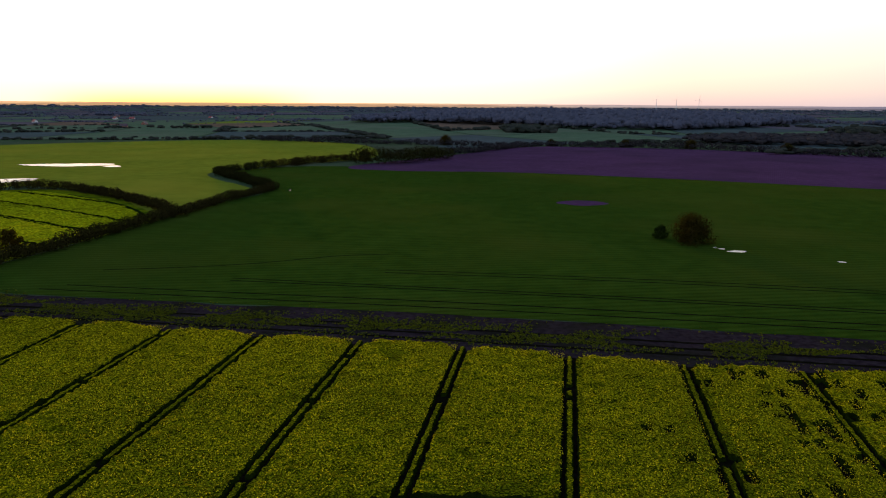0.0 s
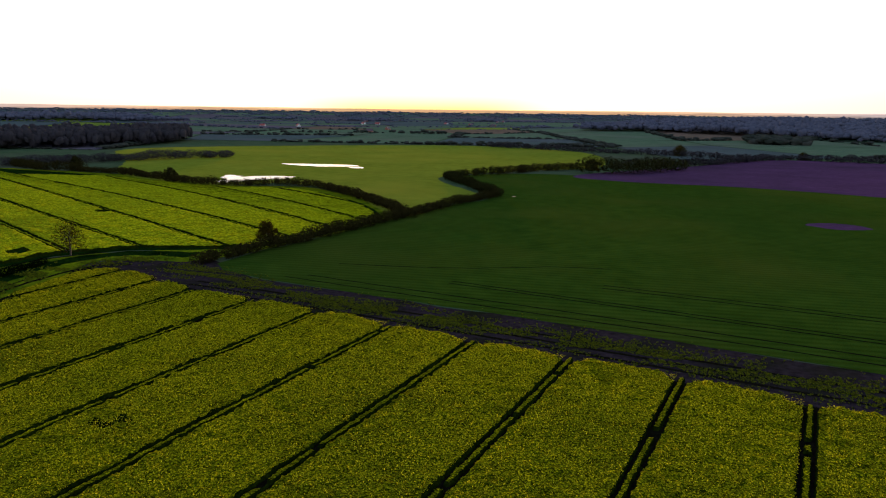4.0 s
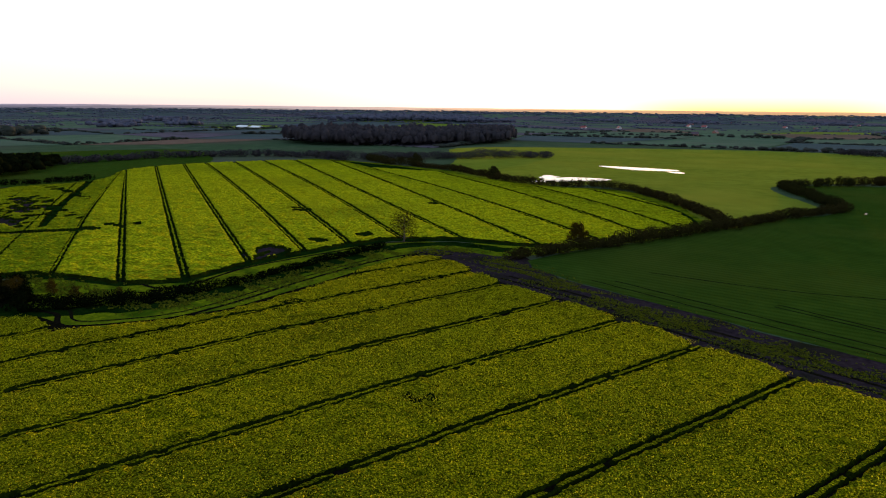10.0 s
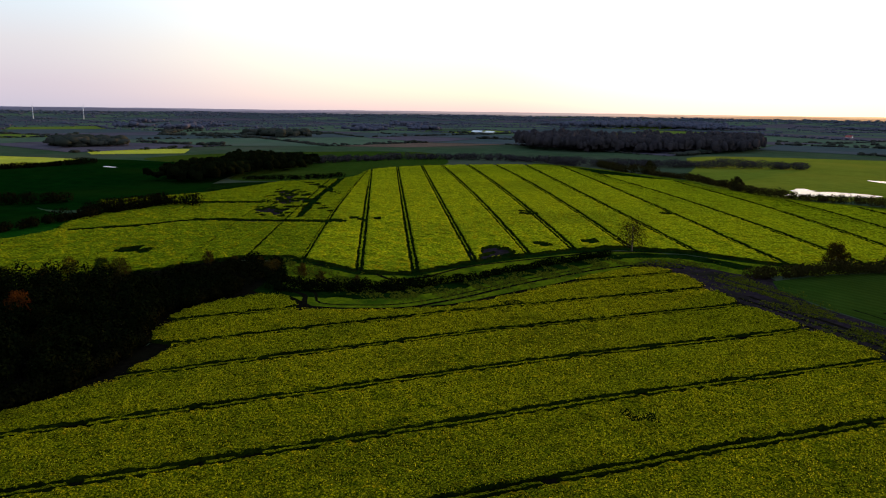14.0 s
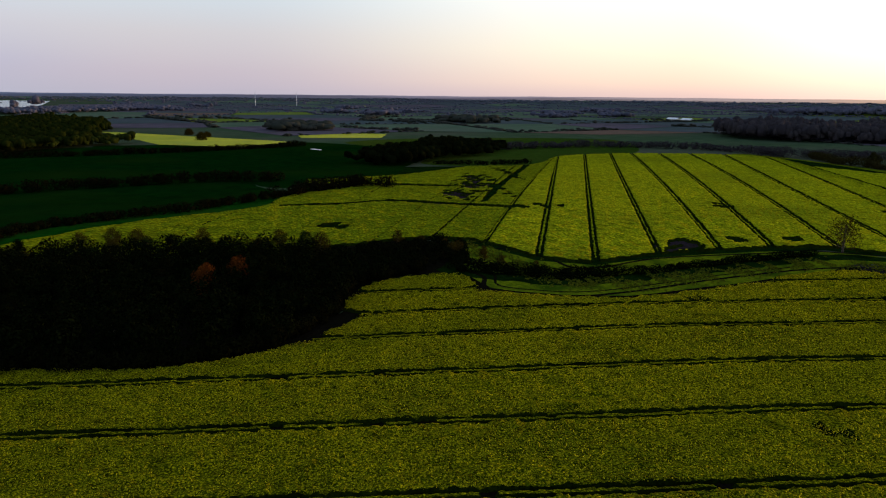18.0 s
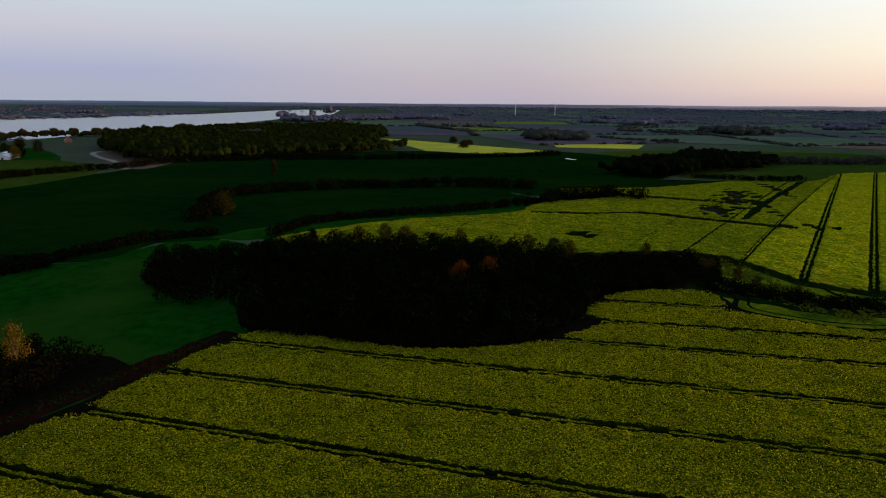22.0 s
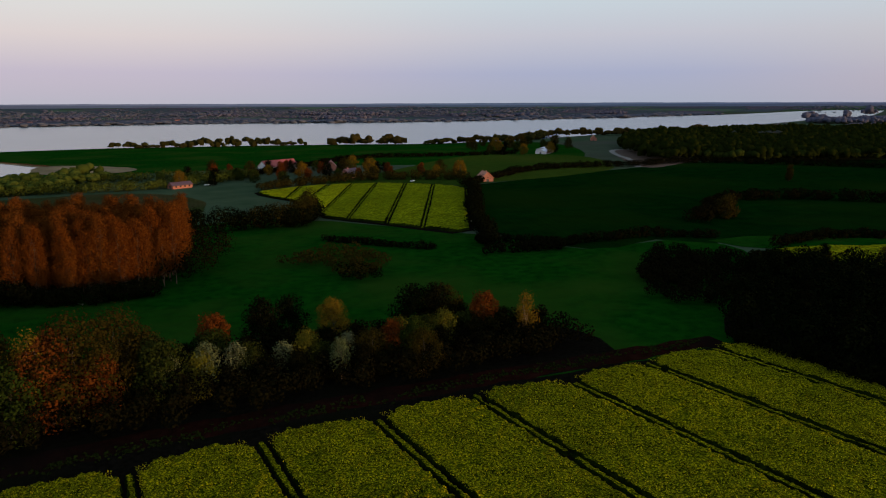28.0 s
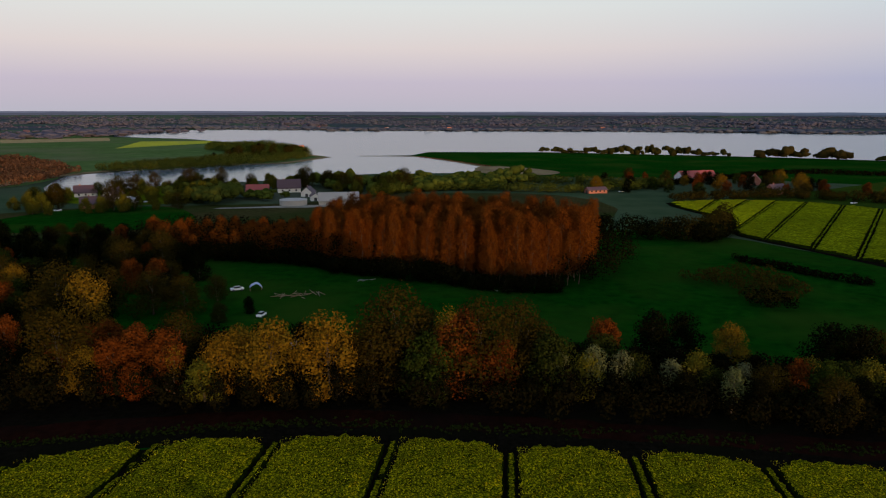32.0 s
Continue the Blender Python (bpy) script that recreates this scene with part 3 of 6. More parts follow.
sheet("farm_field", [(-315, -360), (-330, -356), (-500, -360), (-600, -480), (-520, -560), (-330, -470), (-250, -440)],
      0.13, "wheat", "green paddock beside the farmsteads", "field")
sheet("peninsula", [(46, -895), (80, -786), (137, -772), (180, -738), (235, -702), (272, -655), (266, -612), (285, -540), (400, -470), (900, -700), (1000, -1300), (900, -1800), (690, -1960), (560, -1630), (364, -1495), (224, -1275), (143, -1125), (100, -1000)],
      0.12, "shore_grass", "green peninsula with reed edge across the inlet", "field")
sheet("tan_field", [(647, -1320), (492, -1415), (549, -1582), (730, -1493)], 0.3, "straw", "pale straw-coloured field on the peninsula", "field", closed_smooth=False)
sheet("field_margin", [(-168, 222), (-150, 285), (-137, 347), (-165, 390), (-214, 428), (-260, 455), (-312, 442), (-350, 445), (-447, 475), (-630, 475), (-640, 440), (-451, 430), (-320, 390), (-243, 380), (-185, 365), (-170, 300)], 0.062, "verge", "grassy margin between rape and hedge", "field margin")
sheet("lawn", [(200, -345), (190, -405), (150, -432), (112, -415), (98, -350)], 0.11, "meadow", "green lawn in front of the houses by the inlet", "lawn")
sheet("lawn", [(215, -470), (205, -515), (150, -555), (100, -520), (120, -450), (160, -440)], 0.12, "verge", "grass sloping to the inlet behind the houses", "lawn")
sheet("farmyard", [(90, -415), (62, -417), (40, -416), (5, -422), (8, -428), (34, -428), (60, -424), (90, -420)], 0.13, "sand_road", "pale gravel yard between barn and tank", "yard")
LAKE = [(-3880, -1230), (-3224, -1070), (-2271, -935), (-1630, -820), (-1337, -775), (-1157, -800), (-800, -740), (-619, -764), (-541, -823), (-421, -892), (-254, -972), (-91, -990), (-60, -915), (10, -908), (10, -902), (-64, -896),
        (-127, -722), (-110, -645), (0, -640), (70, -592), (138, -563), (184, -533), (229, -512), (245, -545), (262, -610), (268, -649), (231, -699), (175, -736), (137, -770), (81, -783), (49, -898), (110, -1000), (140, -1131), (224, -1285), (364, -1505), (560, -1640), (680, -2000), (662, -2093), (448, -2250), (155, -2236), (-96, -2120), (-765, -2002), (-1370, -1705), (-2210, -1630), (-2573, -1690), (-3300, -1610), (-3707, -1540), (-3880, -1420)]
sheet("lake", LAKE, 0.30, "lake_water", "calm pale lake reflecting the evening sky", "lake", closed_smooth=False, wobble=0.0)
sheet("pond", [(-336, 449), (-342, 470), (-366, 505), (-356, 508), (-343, 492), (-340, 508), (-310, 519), (-303, 500), (-318, 482)], 0.30, "lake_water", "shining field pond with a ragged edge", "pond", wobble=1.5, step=5)
sheet("pond", [(-388, 631), (-372, 642), (-318, 652), (-305, 642), (-312, 630), (-345, 618)], 0.30, "lake_water", "long narrow shining field pond", "pond", wobble=0.8, step=6)
sheet("pond", [(-309, 626), (-298, 632), (-289, 620), (-297, 615)], 0.30, "lake_water", "small round shining pool beside the long pond", "pond", wobble=0.5, step=4)
sheet("yellow_field", [(-1132, -292), (-870, 0), (-790, -60), (-833, -150)], 0.3, "rape_bright", "distant bright yellow rape field", "field", closed_smooth=False)
sheet("yellow_field", [(-954, 7), (-1084, -2), (-1047, 133), (-948, 114)], 0.3, "rape_bright", "distant bright yellow rape field", "field", closed_smooth=False)
sheet("yellow_field", [(-3500, -60), (-3680, 380), (-3178, 130)], 0.3, "rape_bright", "far yellow rape field on the plain", "field", closed_smooth=False)
sheet("yellow_field", [(386, -1128), (272, -1310), (300, -1400), (424, -1382)], 0.3, "rape_bright", "distant bright yellow rape field on the peninsula", "field", closed_smooth=False)

# ---------------------------------------------------------------- rape crop of the near field
FIELD_A = spline([(150, 132), (97, 143), (53, 149), (1, 160), (-47, 167), (-97, 177), (-141, 183), (-160, 189), (-185, 197), (-196, 189), (-194, 164), (-184, 129), (-179, 105), (-180, 92), (-185, 77), (-193, 62), (-213, 59), (-217, 47), (-202, 23), (-180, 16), (-173, 19), (-157, 4),
                  (-150, -10), (-147, -25), (-150, -42), (-152, -66), (-127, -75), (-104, -80), (-84, -87), (-63, -92), (-43, -98), (-21, -102), (0, -108), (42, -111), (66, -106), (150, -100)], True, 6.0)


LINE_NUMBER, LINE_PLACE = (-12, -9, -8, -7, -6, -5, -3, -1, 6), (-10.9, -8.48, -7.64, -6.87, -5.90, -4.95, -2.98, -0.97, 6.04)


def tram_x(k, y):
    """Plan position of tramline k of the near field at y."""
    k = np.interp(k, LINE_NUMBER, LINE_PLACE)
    return np.interp(y, [-120, -80, 96, 165, 200], [-25, -16.7, 18.9, 31.1, 37]) + k * np.interp(y, [-120, -80, 96, 165, 200], [20.8, 21.4, 25.0, 25.5, 25.8])


def crop(name, xy, keep, nu, nv, material, high, rough, label, seed, bumps=1.0):
    """A standing crop: a thick uneven canopy over the kept cells of a grid, falling to the soil at its edges."""
    idx = np.arange(nu * nv).reshape(nv, nu)
    q = np.stack([idx[:-1, :-1], idx[:-1, 1:], idx[1:, 1:], idx[1:, :-1]], -1).reshape(-1, 4)
    k = keep[q].all(1)
    q = q[k]
    if not len(q):
        return None
    count = np.bincount(q.ravel(), minlength=nu * nv)
    r = np.random.default_rng(seed)
    z = high * (0.84 + 0.16 * value_noise(xy, 6.0 * bumps, seed)) + rough * 0.5 * (r.random(nu * nv) - 0.5) + 1.05 * rough * (value_noise(xy, 1.4 * bumps, seed + 1) - 0.5)
    z[count < 4] = 0.02
    used = np.flatnonzero(count)
    back = np.zeros(nu * nv, int)
    back[used] = np.arange(len(used))
    jit = r.normal(0, 0.10 * bumps, (nu * nv, 2))
    v = np.column_stack([xy + jit, z])[used]
    # edge cells take a darker green, so the tramlines read as dark lines
    me = quads_mesh(name, v, back[q], material, False, "rape_edge", (count[q] < 4).any(1))
    return tagged(new(name, me), label, "rape crop", "rape crop strips", "stuff")


def bare_streaks(xy):
    """Where the stand is thin: narrow gaps along the drill rows, at the eastern end of the field."""
    streak = value_noise(np.column_stack([(xy[:, 0] - 0.2 * xy[:, 1]) * 3.0, xy[:, 1] * 0.5]), 2.6, 77)
    east = np.clip((xy[:, 0] - 25) / 40, 0, 1) * np.clip((xy[:, 1] - 50) / 40, 0, 1)
    return streak > 1.02 - 0.18 * east


GAP_SPOTS = np.array([(-95, 97), (-172, 117)], float)


def near_crop():
    ys = np.arange(-122, 200, 0.5)
    for k in range(-10, 6):
        for piece, us in (("strip", None), ("ridge", None)):
            xa, xb = tram_x(k, ys), tram_x(k + 1, ys)
            if piece == "strip":
                cols = 46
                f = np.concatenate([[0], np.linspace(0.011, 0.989, cols - 2), [1]])[None]
                x = (xa + 1.3)[:, None] * (1 - f) + (xb - 1.3)[:, None] * f
            else:
                cols = 6
                f = np.linspace(-0.7, 0.7, cols)[None]
                x = xa[:, None] + f
            xy = np.stack([x, np.repeat(ys[:, None], cols, 1)], -1).reshape(-1, 2)
            r = np.hypot(xy[:, 0] - 3, xy[:, 1] - 6)
            keep = (r > 86)
            near = np.flatnonzero(keep)
            ok = inside(xy[near], FIELD_A)
            keep[near[~ok]] = False
            near = near[ok]
            if not len(near):
                continue
            d = edge_distance(xy[near], FIELD_A)
            if piece == "strip":
                du = np.minimum(xy[near, 0] - np.interp(xy[near, 1], ys, xa), np.interp(xy[near, 1], ys, xb) - xy[near, 0])
                ok = d > 0.4 + 3.4 * np.clip(1 - (du - 1.3) / 4.5, 0, 1) ** 2 + 0.9 * value_noise(xy[near], 2.0, 5)
                ok &= ~bare_streaks(xy[near])
                for s in GAP_SPOTS:
                    e = np.hypot(*(xy[near] - s).T)
                    ok &= ~((e < 3.0) & (value_noise(xy[near], 1.1, 8) > 0.62 + 0.15 * e / 3.2))
            else:
                ok = (d > 1.5 + 2 * value_noise(xy[near], 3.0, 6)) & (value_noise(xy[near], 2.2, 9) > 0.12)
            keep[near[~ok]] = False
            crop("rape_strip" if piece == "strip" else "rape_ridge", xy, keep, cols, len(ys), "rape_near", 0.9 if piece == "strip" else 0.75, 0.75 if piece == "strip" else 0.25,
                 "strip of flowering rape, yellow-green, between two tramlines" if piece == "strip" else "low ridge of rape between two wheel ruts", 100 + k)
    # the middle of the field, below the camera and out of its view, coarser
    g = np.arange(-88, 92, 4.0)
    xy = np.stack(np.meshgrid(g + 3, g + 6), -1).reshape(-1, 2)
    keep = np.hypot(xy[:, 0] - 3, xy[:, 1] - 6) < 88
    crop("rape_middle", xy, keep, len(g), len(g), "rape_near", 1.0, 0.3, "middle of the flowering rape field", 77)


def flowers():
    """Flower heads standing above the canopy of the near field."""
    r = np.random.default_rng(17)
    xy = np.column_stack([r.uniform(-225, 150, 1100000), r.uniform(-118, 200, 1100000)])
    d = np.hypot(xy[:, 0] - 3, xy[:, 1] - 6)
    xy = xy[(d > 88) & (r.random(len(xy)) < np.clip(200 / d - 0.35, 0.15, 1))]
    xy = xy[inside(xy, FIELD_A)]
    k = (xy[:, 0] - tram_x(0, xy[:, 1])) / (tram_x(1, xy[:, 1]) - tram_x(0, xy[:, 1]))
    k = np.interp(k, LINE_PLACE, LINE_NUMBER)
    off = np.abs(k - np.round(k)) * 25
    xy = xy[(off > 2.0) & (edge_distance(xy, FIELD_A) > 2.5) & (value_noise(xy, 3.5, 41) + 0.5 * value_noise(xy, 14.0, 42) > 0.4)]
    xy = xy[~bare_streaks(xy)]
    n = len(xy)
    v, q = leaf_quads(np.column_stack([xy, 1.0 + 0.25 * r.random(n)]), np.full((n, 3), 0.12), 1, 0.18, r)
    tagged(new("rape_flowers", quads_mesh("rape_flowers", v, q, "rape_flower")), "yellow flower heads above the rape canopy", "flowers", kind="stuff")


near_crop()
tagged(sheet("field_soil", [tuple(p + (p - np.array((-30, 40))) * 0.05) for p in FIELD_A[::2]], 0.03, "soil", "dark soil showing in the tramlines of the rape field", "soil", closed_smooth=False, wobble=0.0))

# ---------------------------------------------------------------- second rape field, on the rise beyond the ditch
FIELD_D = spline([(-269, 60), (-250, 78), (-228, 88), (-218, 106), (-225, 133), (-228, 175), (-226, 204), (-208, 224), (-165, 246), (-152, 290), (-146, 335), (-172, 378), (-214, 416), (-262, 442), (-320, 430), (-400, 446), (-451, 462), (-623, 462), (-668, 350), (-645, 256), (-560, 190), (-556, 82), (-481, 8), (-430, 12), (-392, -8), (-361, -18), (-326, -70), (-297, -96), (-268, -114), (-250, -100), (-245, -40), (-256, 14)], True, 10.0)


# each tramline from the ditch to the crest, bent on level ground to fit the camera's view
TRAM_D = [((-150, -130), (-300, -130), (-420, -130)), ((-236, -62), (-330, -30), (-450, 8)), ((-243, -14), (-320, 15), (-470, 70)), ((-251, 27), (-300, 47), (-530, 140)), ((-262, 55), (-303, 72), (-560, 185)),
          ((-258, 77), (-334, 107), (-600, 231)), ((-231, 90), (-338, 132), (-622, 244)), ((-219, 107), (-335, 154), (-640, 279)), ((-224, 134), (-341, 182), (-650, 311)), ((-240, 166), (-384, 230), (-655, 336)),
          ((-229, 184), (-384, 258), (-648, 364)), ((-232, 213), (-384, 290), (-640, 394)), ((-214, 233), (-300, 273), (-618, 420)), ((-172, 241), (-290, 304), (-612, 458)), ((-164, 272), (-260, 327), (-484, 418)),
          ((-162, 304), (-280, 382), (-414, 438)), ((-156, 330), (-206, 368), (-300, 416)), ((-151, 364), (-200, 398), (-275, 437)), ((-140, 400), (-190, 430), (-260, 470))]
GREENER_D = 5


def tram_d(k, s):
    """Tramline k of the second field: s runs from 0 at the ditch to 1 at the crest, smoothly bent at its middle point."""
    p, m, q = (np.array(v, float) for v in TRAM_D[k])
    h = np.linalg.norm(m - p) / (np.linalg.norm(m - p) + np.linalg.norm(q - m))
    s = np.asarray(s, float)[:, None]
    c = (m - p * (1 - h) ** 2 - q * h ** 2) / (2 * h * (1 - h))
    c = 0.5 * c + 0.25 * (p + q)
    u = np.clip(s, 0, 1)
    bent = p * (1 - u) ** 2 + 2 * c * u * (1 - u) + q * u ** 2
    return bent + (s - u) * (q - p)


PATCHES_D = [((-240, 152), 9, 10), ((-392, 96), 24, 10), ((-430, 114), 30, 11), ((-470, 128), 26, 10), ((-420, 126), 40, 5), ((-500, 158), 50, 4), ((-246, 182), 4, 5), ((-240, 205), 6, 5), ((-343, 132), 6, 8), ((-345, 116), 5, 6), ((-330, 226), 6, 5), ((-296, 300), 7, 5), ((-300, 20), 8, 5)]
TRACKS_D = [(0.9, spline([(-364, -2), (-364, 28), (-372, 52), (-354, 90), (-340, 121)], False, 8.0)), (1.6, spline([(-364, 105), (-405, 122), (-450, 142), (-500, 166), (-555, 192)], False, 8.0)), (0.7, spline([(-455, 30), (-440, 70), (-425, 110)], False, 8.0))]


def far_crop():
    s = np.linspace(-0.12, 1.12, 340)
    for k in range(len(TRAM_D) - 1):
        a, b = tram_d(k, s), tram_d(k + 1, s)
        # the first strips take a darker, greener colour
        thin = k < GREENER_D
        gap = np.maximum(np.linalg.norm(b - a, axis=1), 4.0)[:, None]
        for piece in ("strip", "ridge"):
            if piece == "strip":
                cols = 50 if thin else 22
                e0 = 0.02
                f = np.concatenate([[0], np.linspace(e0, 1 - e0, cols - 2), [1]])[None]
                edge = np.clip((0.04 if thin else 1.35) / gap, 0, 0.3)
                f = -0.03 + f * 1.06 if k < 3 else edge + f * (1 - 2 * edge)
            elif k == 0 or thin:
                continue
            else:
                cols = 4
                f = np.array([-0.6, -0.4, 0.4, 0.6])[None] / gap
            xy = (a[:, None] + (b - a)[:, None] * f[..., None]).reshape(-1, 2)
            keep = inside(xy, FIELD_D)
            n = np.flatnonzero(keep)
            if not len(n):
                continue
            ok = edge_distance(xy[n], FIELD_D) > (1.2 if piece == "strip" else 4.0) + 2 * value_noise(xy[n], 5.0, 12)
            for c, rx, ry in PATCHES_D:
                e = np.hypot((xy[n, 0] - c[0]) / rx, (xy[n, 1] - c[1]) / ry)
                ok &= ~((e < 1.1) & (value_noise(xy[n], 3.0, 13) > 0.58 + 0.24 * e))
            for w, line in TRACKS_D if k < 8 else ():
                ok &= ~(edge_distance(xy[n], line, False) < w * (0.6 + 0.8 * value_noise(xy[n], 9.0, 14)))
            keep[n[~ok]] = False
            crop("rape_strip" if piece == "strip" else "rape_ridge", xy, keep, cols, len(s), "rape_greener" if thin else "rape_far", 1.1 if piece == "strip" else 0.8, 0.5,
                 "darker, greener rape on the rise beyond the ditch" if thin else "strip of bright flowering rape on the rise beyond the ditch" if piece == "strip" else "low ridge of rape between two wheel ruts", 300 + k, 2.0)


far_crop()
sheet("wet_hollow", [(-366, 74), (-352, 92), (-400, 112), (-470, 138), (-500, 136), (-506, 122), (-440, 108)], 0.125, "mud", "bare wet hollow in the greener rape", "bare patch", step=6)
sheet("wet_hollow", [(-232, 144), (-240, 160), (-250, 160), (-249, 148), (-240, 141)], 0.125, "mud", "bare wet hollow at the foot of the rape", "bare patch", step=4)
sheet("hill_soil", [tuple(p) for p in FIELD_D[::2]], 0.10, "rank_grass", "dark green weeds showing in the gaps of the rape", "soil", closed_smooth=False, wobble=0.0)

FIELD_H = spline([(-189, -413), (-243, -424), (-289, -403), (-312, -344), (-258, -280), (-202, -217), (-189, -235), (-179, -270), (-171, -295), (-188, -344)], True, 8.0)


def farm_crop():
    near = np.array([(-250, -215), (-223, -241), (-196, -245), (-181, -255), (-178, -283), (-180, -311), (-186, -345), (-190, -370), (-180, -400)], float)
    far = np.array([(-325, -300), (-305, -335), (-299, -363), (-281, -373), (-277, -401), (-251, -396), (-238, -406), (-224, -416), (-210, -432)], float)
    s = np.linspace(-0.25, 1.2, 150)
    for k in range(len(near) - 1):
        a = near[k] + (far[k] - near[k]) * s[:, None]
        b = near[k + 1] + (far[k + 1] - near[k + 1]) * s[:, None]
        gap = np.maximum(np.linalg.norm(b - a, axis=1), 3.0)[:, None]
        for piece in ("strip", "ridge"):
            if piece == "strip":
                cols, f = 14, np.concatenate([[0], np.linspace(0.02, 0.98, 12), [1]])[None]
                edge = np.clip(1.15 / gap, 0, 0.3)
                f = edge + f * (1 - 2 * edge)
            else:
                cols, f = 4, np.array([-0.7, -0.45, 0.45, 0.7])[None] / gap
            xy = (a[:, None] + (b - a)[:, None] * f[..., None]).reshape(-1, 2)
            keep = inside(xy, FIELD_H)
            n = np.flatnonzero(keep)
            if not len(n):
                continue
            keep[n[edge_distance(xy[n], FIELD_H) < 1.2 + 1.5 * value_noise(xy[n], 4.0, 15)]] = False
            crop("rape_strip" if piece == "strip" else "rape_ridge", xy, keep, cols, len(s), "rape_far" if k > 4 else "rape_greener", 1.0 if piece == "strip" else 0.7, 0.45,
                 "strip of flowering rape in the small field by the farmsteads" if piece == "strip" else "low ridge of rape between two wheel ruts", 400 + k, 2.0)


farm_crop()
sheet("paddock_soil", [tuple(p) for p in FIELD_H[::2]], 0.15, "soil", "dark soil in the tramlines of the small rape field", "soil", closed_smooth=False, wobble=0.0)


# ---------------------------------------------------------------- plants
def leaf_quads(centres, radii, per, size, r, shell=0.55):
    """Small leaf clumps, per to a centre, spread through ellipsoids round the centres."""
    c, rad = np.repeat(centres, per, 0), np.repeat(radii, per, 0)
    n = len(c)
    d = r.normal(size=(n, 3))
    d /= np.linalg.norm(d, axis=1)[:, None]
    p = c + d * rad * (shell + (1 - shell) * r.random(n) ** 0.7)[:, None]
    out = d + 0.3 * r.normal(size=(n, 3))
    a = np.cross(out, r.normal(size=(n, 3)))
    a /= np.linalg.norm(a, axis=1)[:, None]
    b = np.cross(out, a)
    b /= np.linalg.norm(b, axis=1)[:, None]
    s = (np.repeat(np.broadcast_to(size, len(centres)), per) * r.uniform(0.6, 1.35, n))[:, None] * 0.5
    v = np.stack([p - a * s * 1.2, p + b * s, p + a * s * 1.2, p - b * s * 0.9], 1).reshape(-1, 3)
    return v, np.arange(len(v)).reshape(-1, 4)


def cube_ball():
    """A rounded cube of 26 points and 20 quads, open below."""
    pts = [(x, y, z) for z in (-1, 0, 1) for y in (-1, 0, 1) for x in (-1, 0, 1)]
    idx = {p: i for i, p in enumerate(pts)}
    quads = []
    for axis in range(3):
        for side in (-1, 1):
            if axis == 2 and side < 0:
                continue
            for u in (-1, 0):
                for w in (-1, 0):
                    q = []
                    for du, dw in ((0, 0), (1, 0), (1, 1), (0, 1)):
                        p = [0, 0, 0]
                        p[axis], p[(axis + 1) % 3], p[(axis + 2) % 3] = side, u + du, w + dw
                        q.append(idx[tuple(p)])
                    quads.append(q if side > 0 else q[::-1])
    v = np.array(pts, float)
    v /= np.maximum(np.linalg.norm(v, axis=1), 1e-6)[:, None]
    return v, np.array(quads)


BALL_V, BALL_Q = cube_ball()


def canopy_lumps(centres, radii, r, per=3):
    """Solid uneven crowns: a few dented lumps to a centre."""
    c = np.repeat(centres, per, 0) + np.repeat(radii, per, 0) * r.normal(0, 0.42, (len(centres) * per, 3)) * (1, 1, 0.6)
    rad = np.repeat(radii, per, 0) * r.uniform(0.42, 0.80, (len(c), 1))
    v = c[:, None] + BALL_V[None] * rad[:, None] * r.uniform(0.74, 1.22, (len(c), len(BALL_V), 1))
    q = BALL_Q[None] + (np.arange(len(c)) * len(BALL_V))[:, None, None]
    return v.reshape(-1, 3), q.reshape(-1, 4)


def tube(verts, faces, points, radii, sides=6):
    base = len(verts)
    for p, rr in zip(points, radii):
        for i in range(sides):
            a = 2 * math.pi * i / sides
            verts.append((p[0] + rr * math.cos(a), p[1] + rr * math.sin(a), p[2]))
    for k in range(len(points) - 1):
        for i in range(sides):
            j = (i + 1) % sides
            a = base + k * sides
            faces.append((a + i, a + j, a + sides + j, a + sides + i))
    top = base + (len(points) - 1) * sides
    faces.append(tuple(top + i for i in range(sides)))


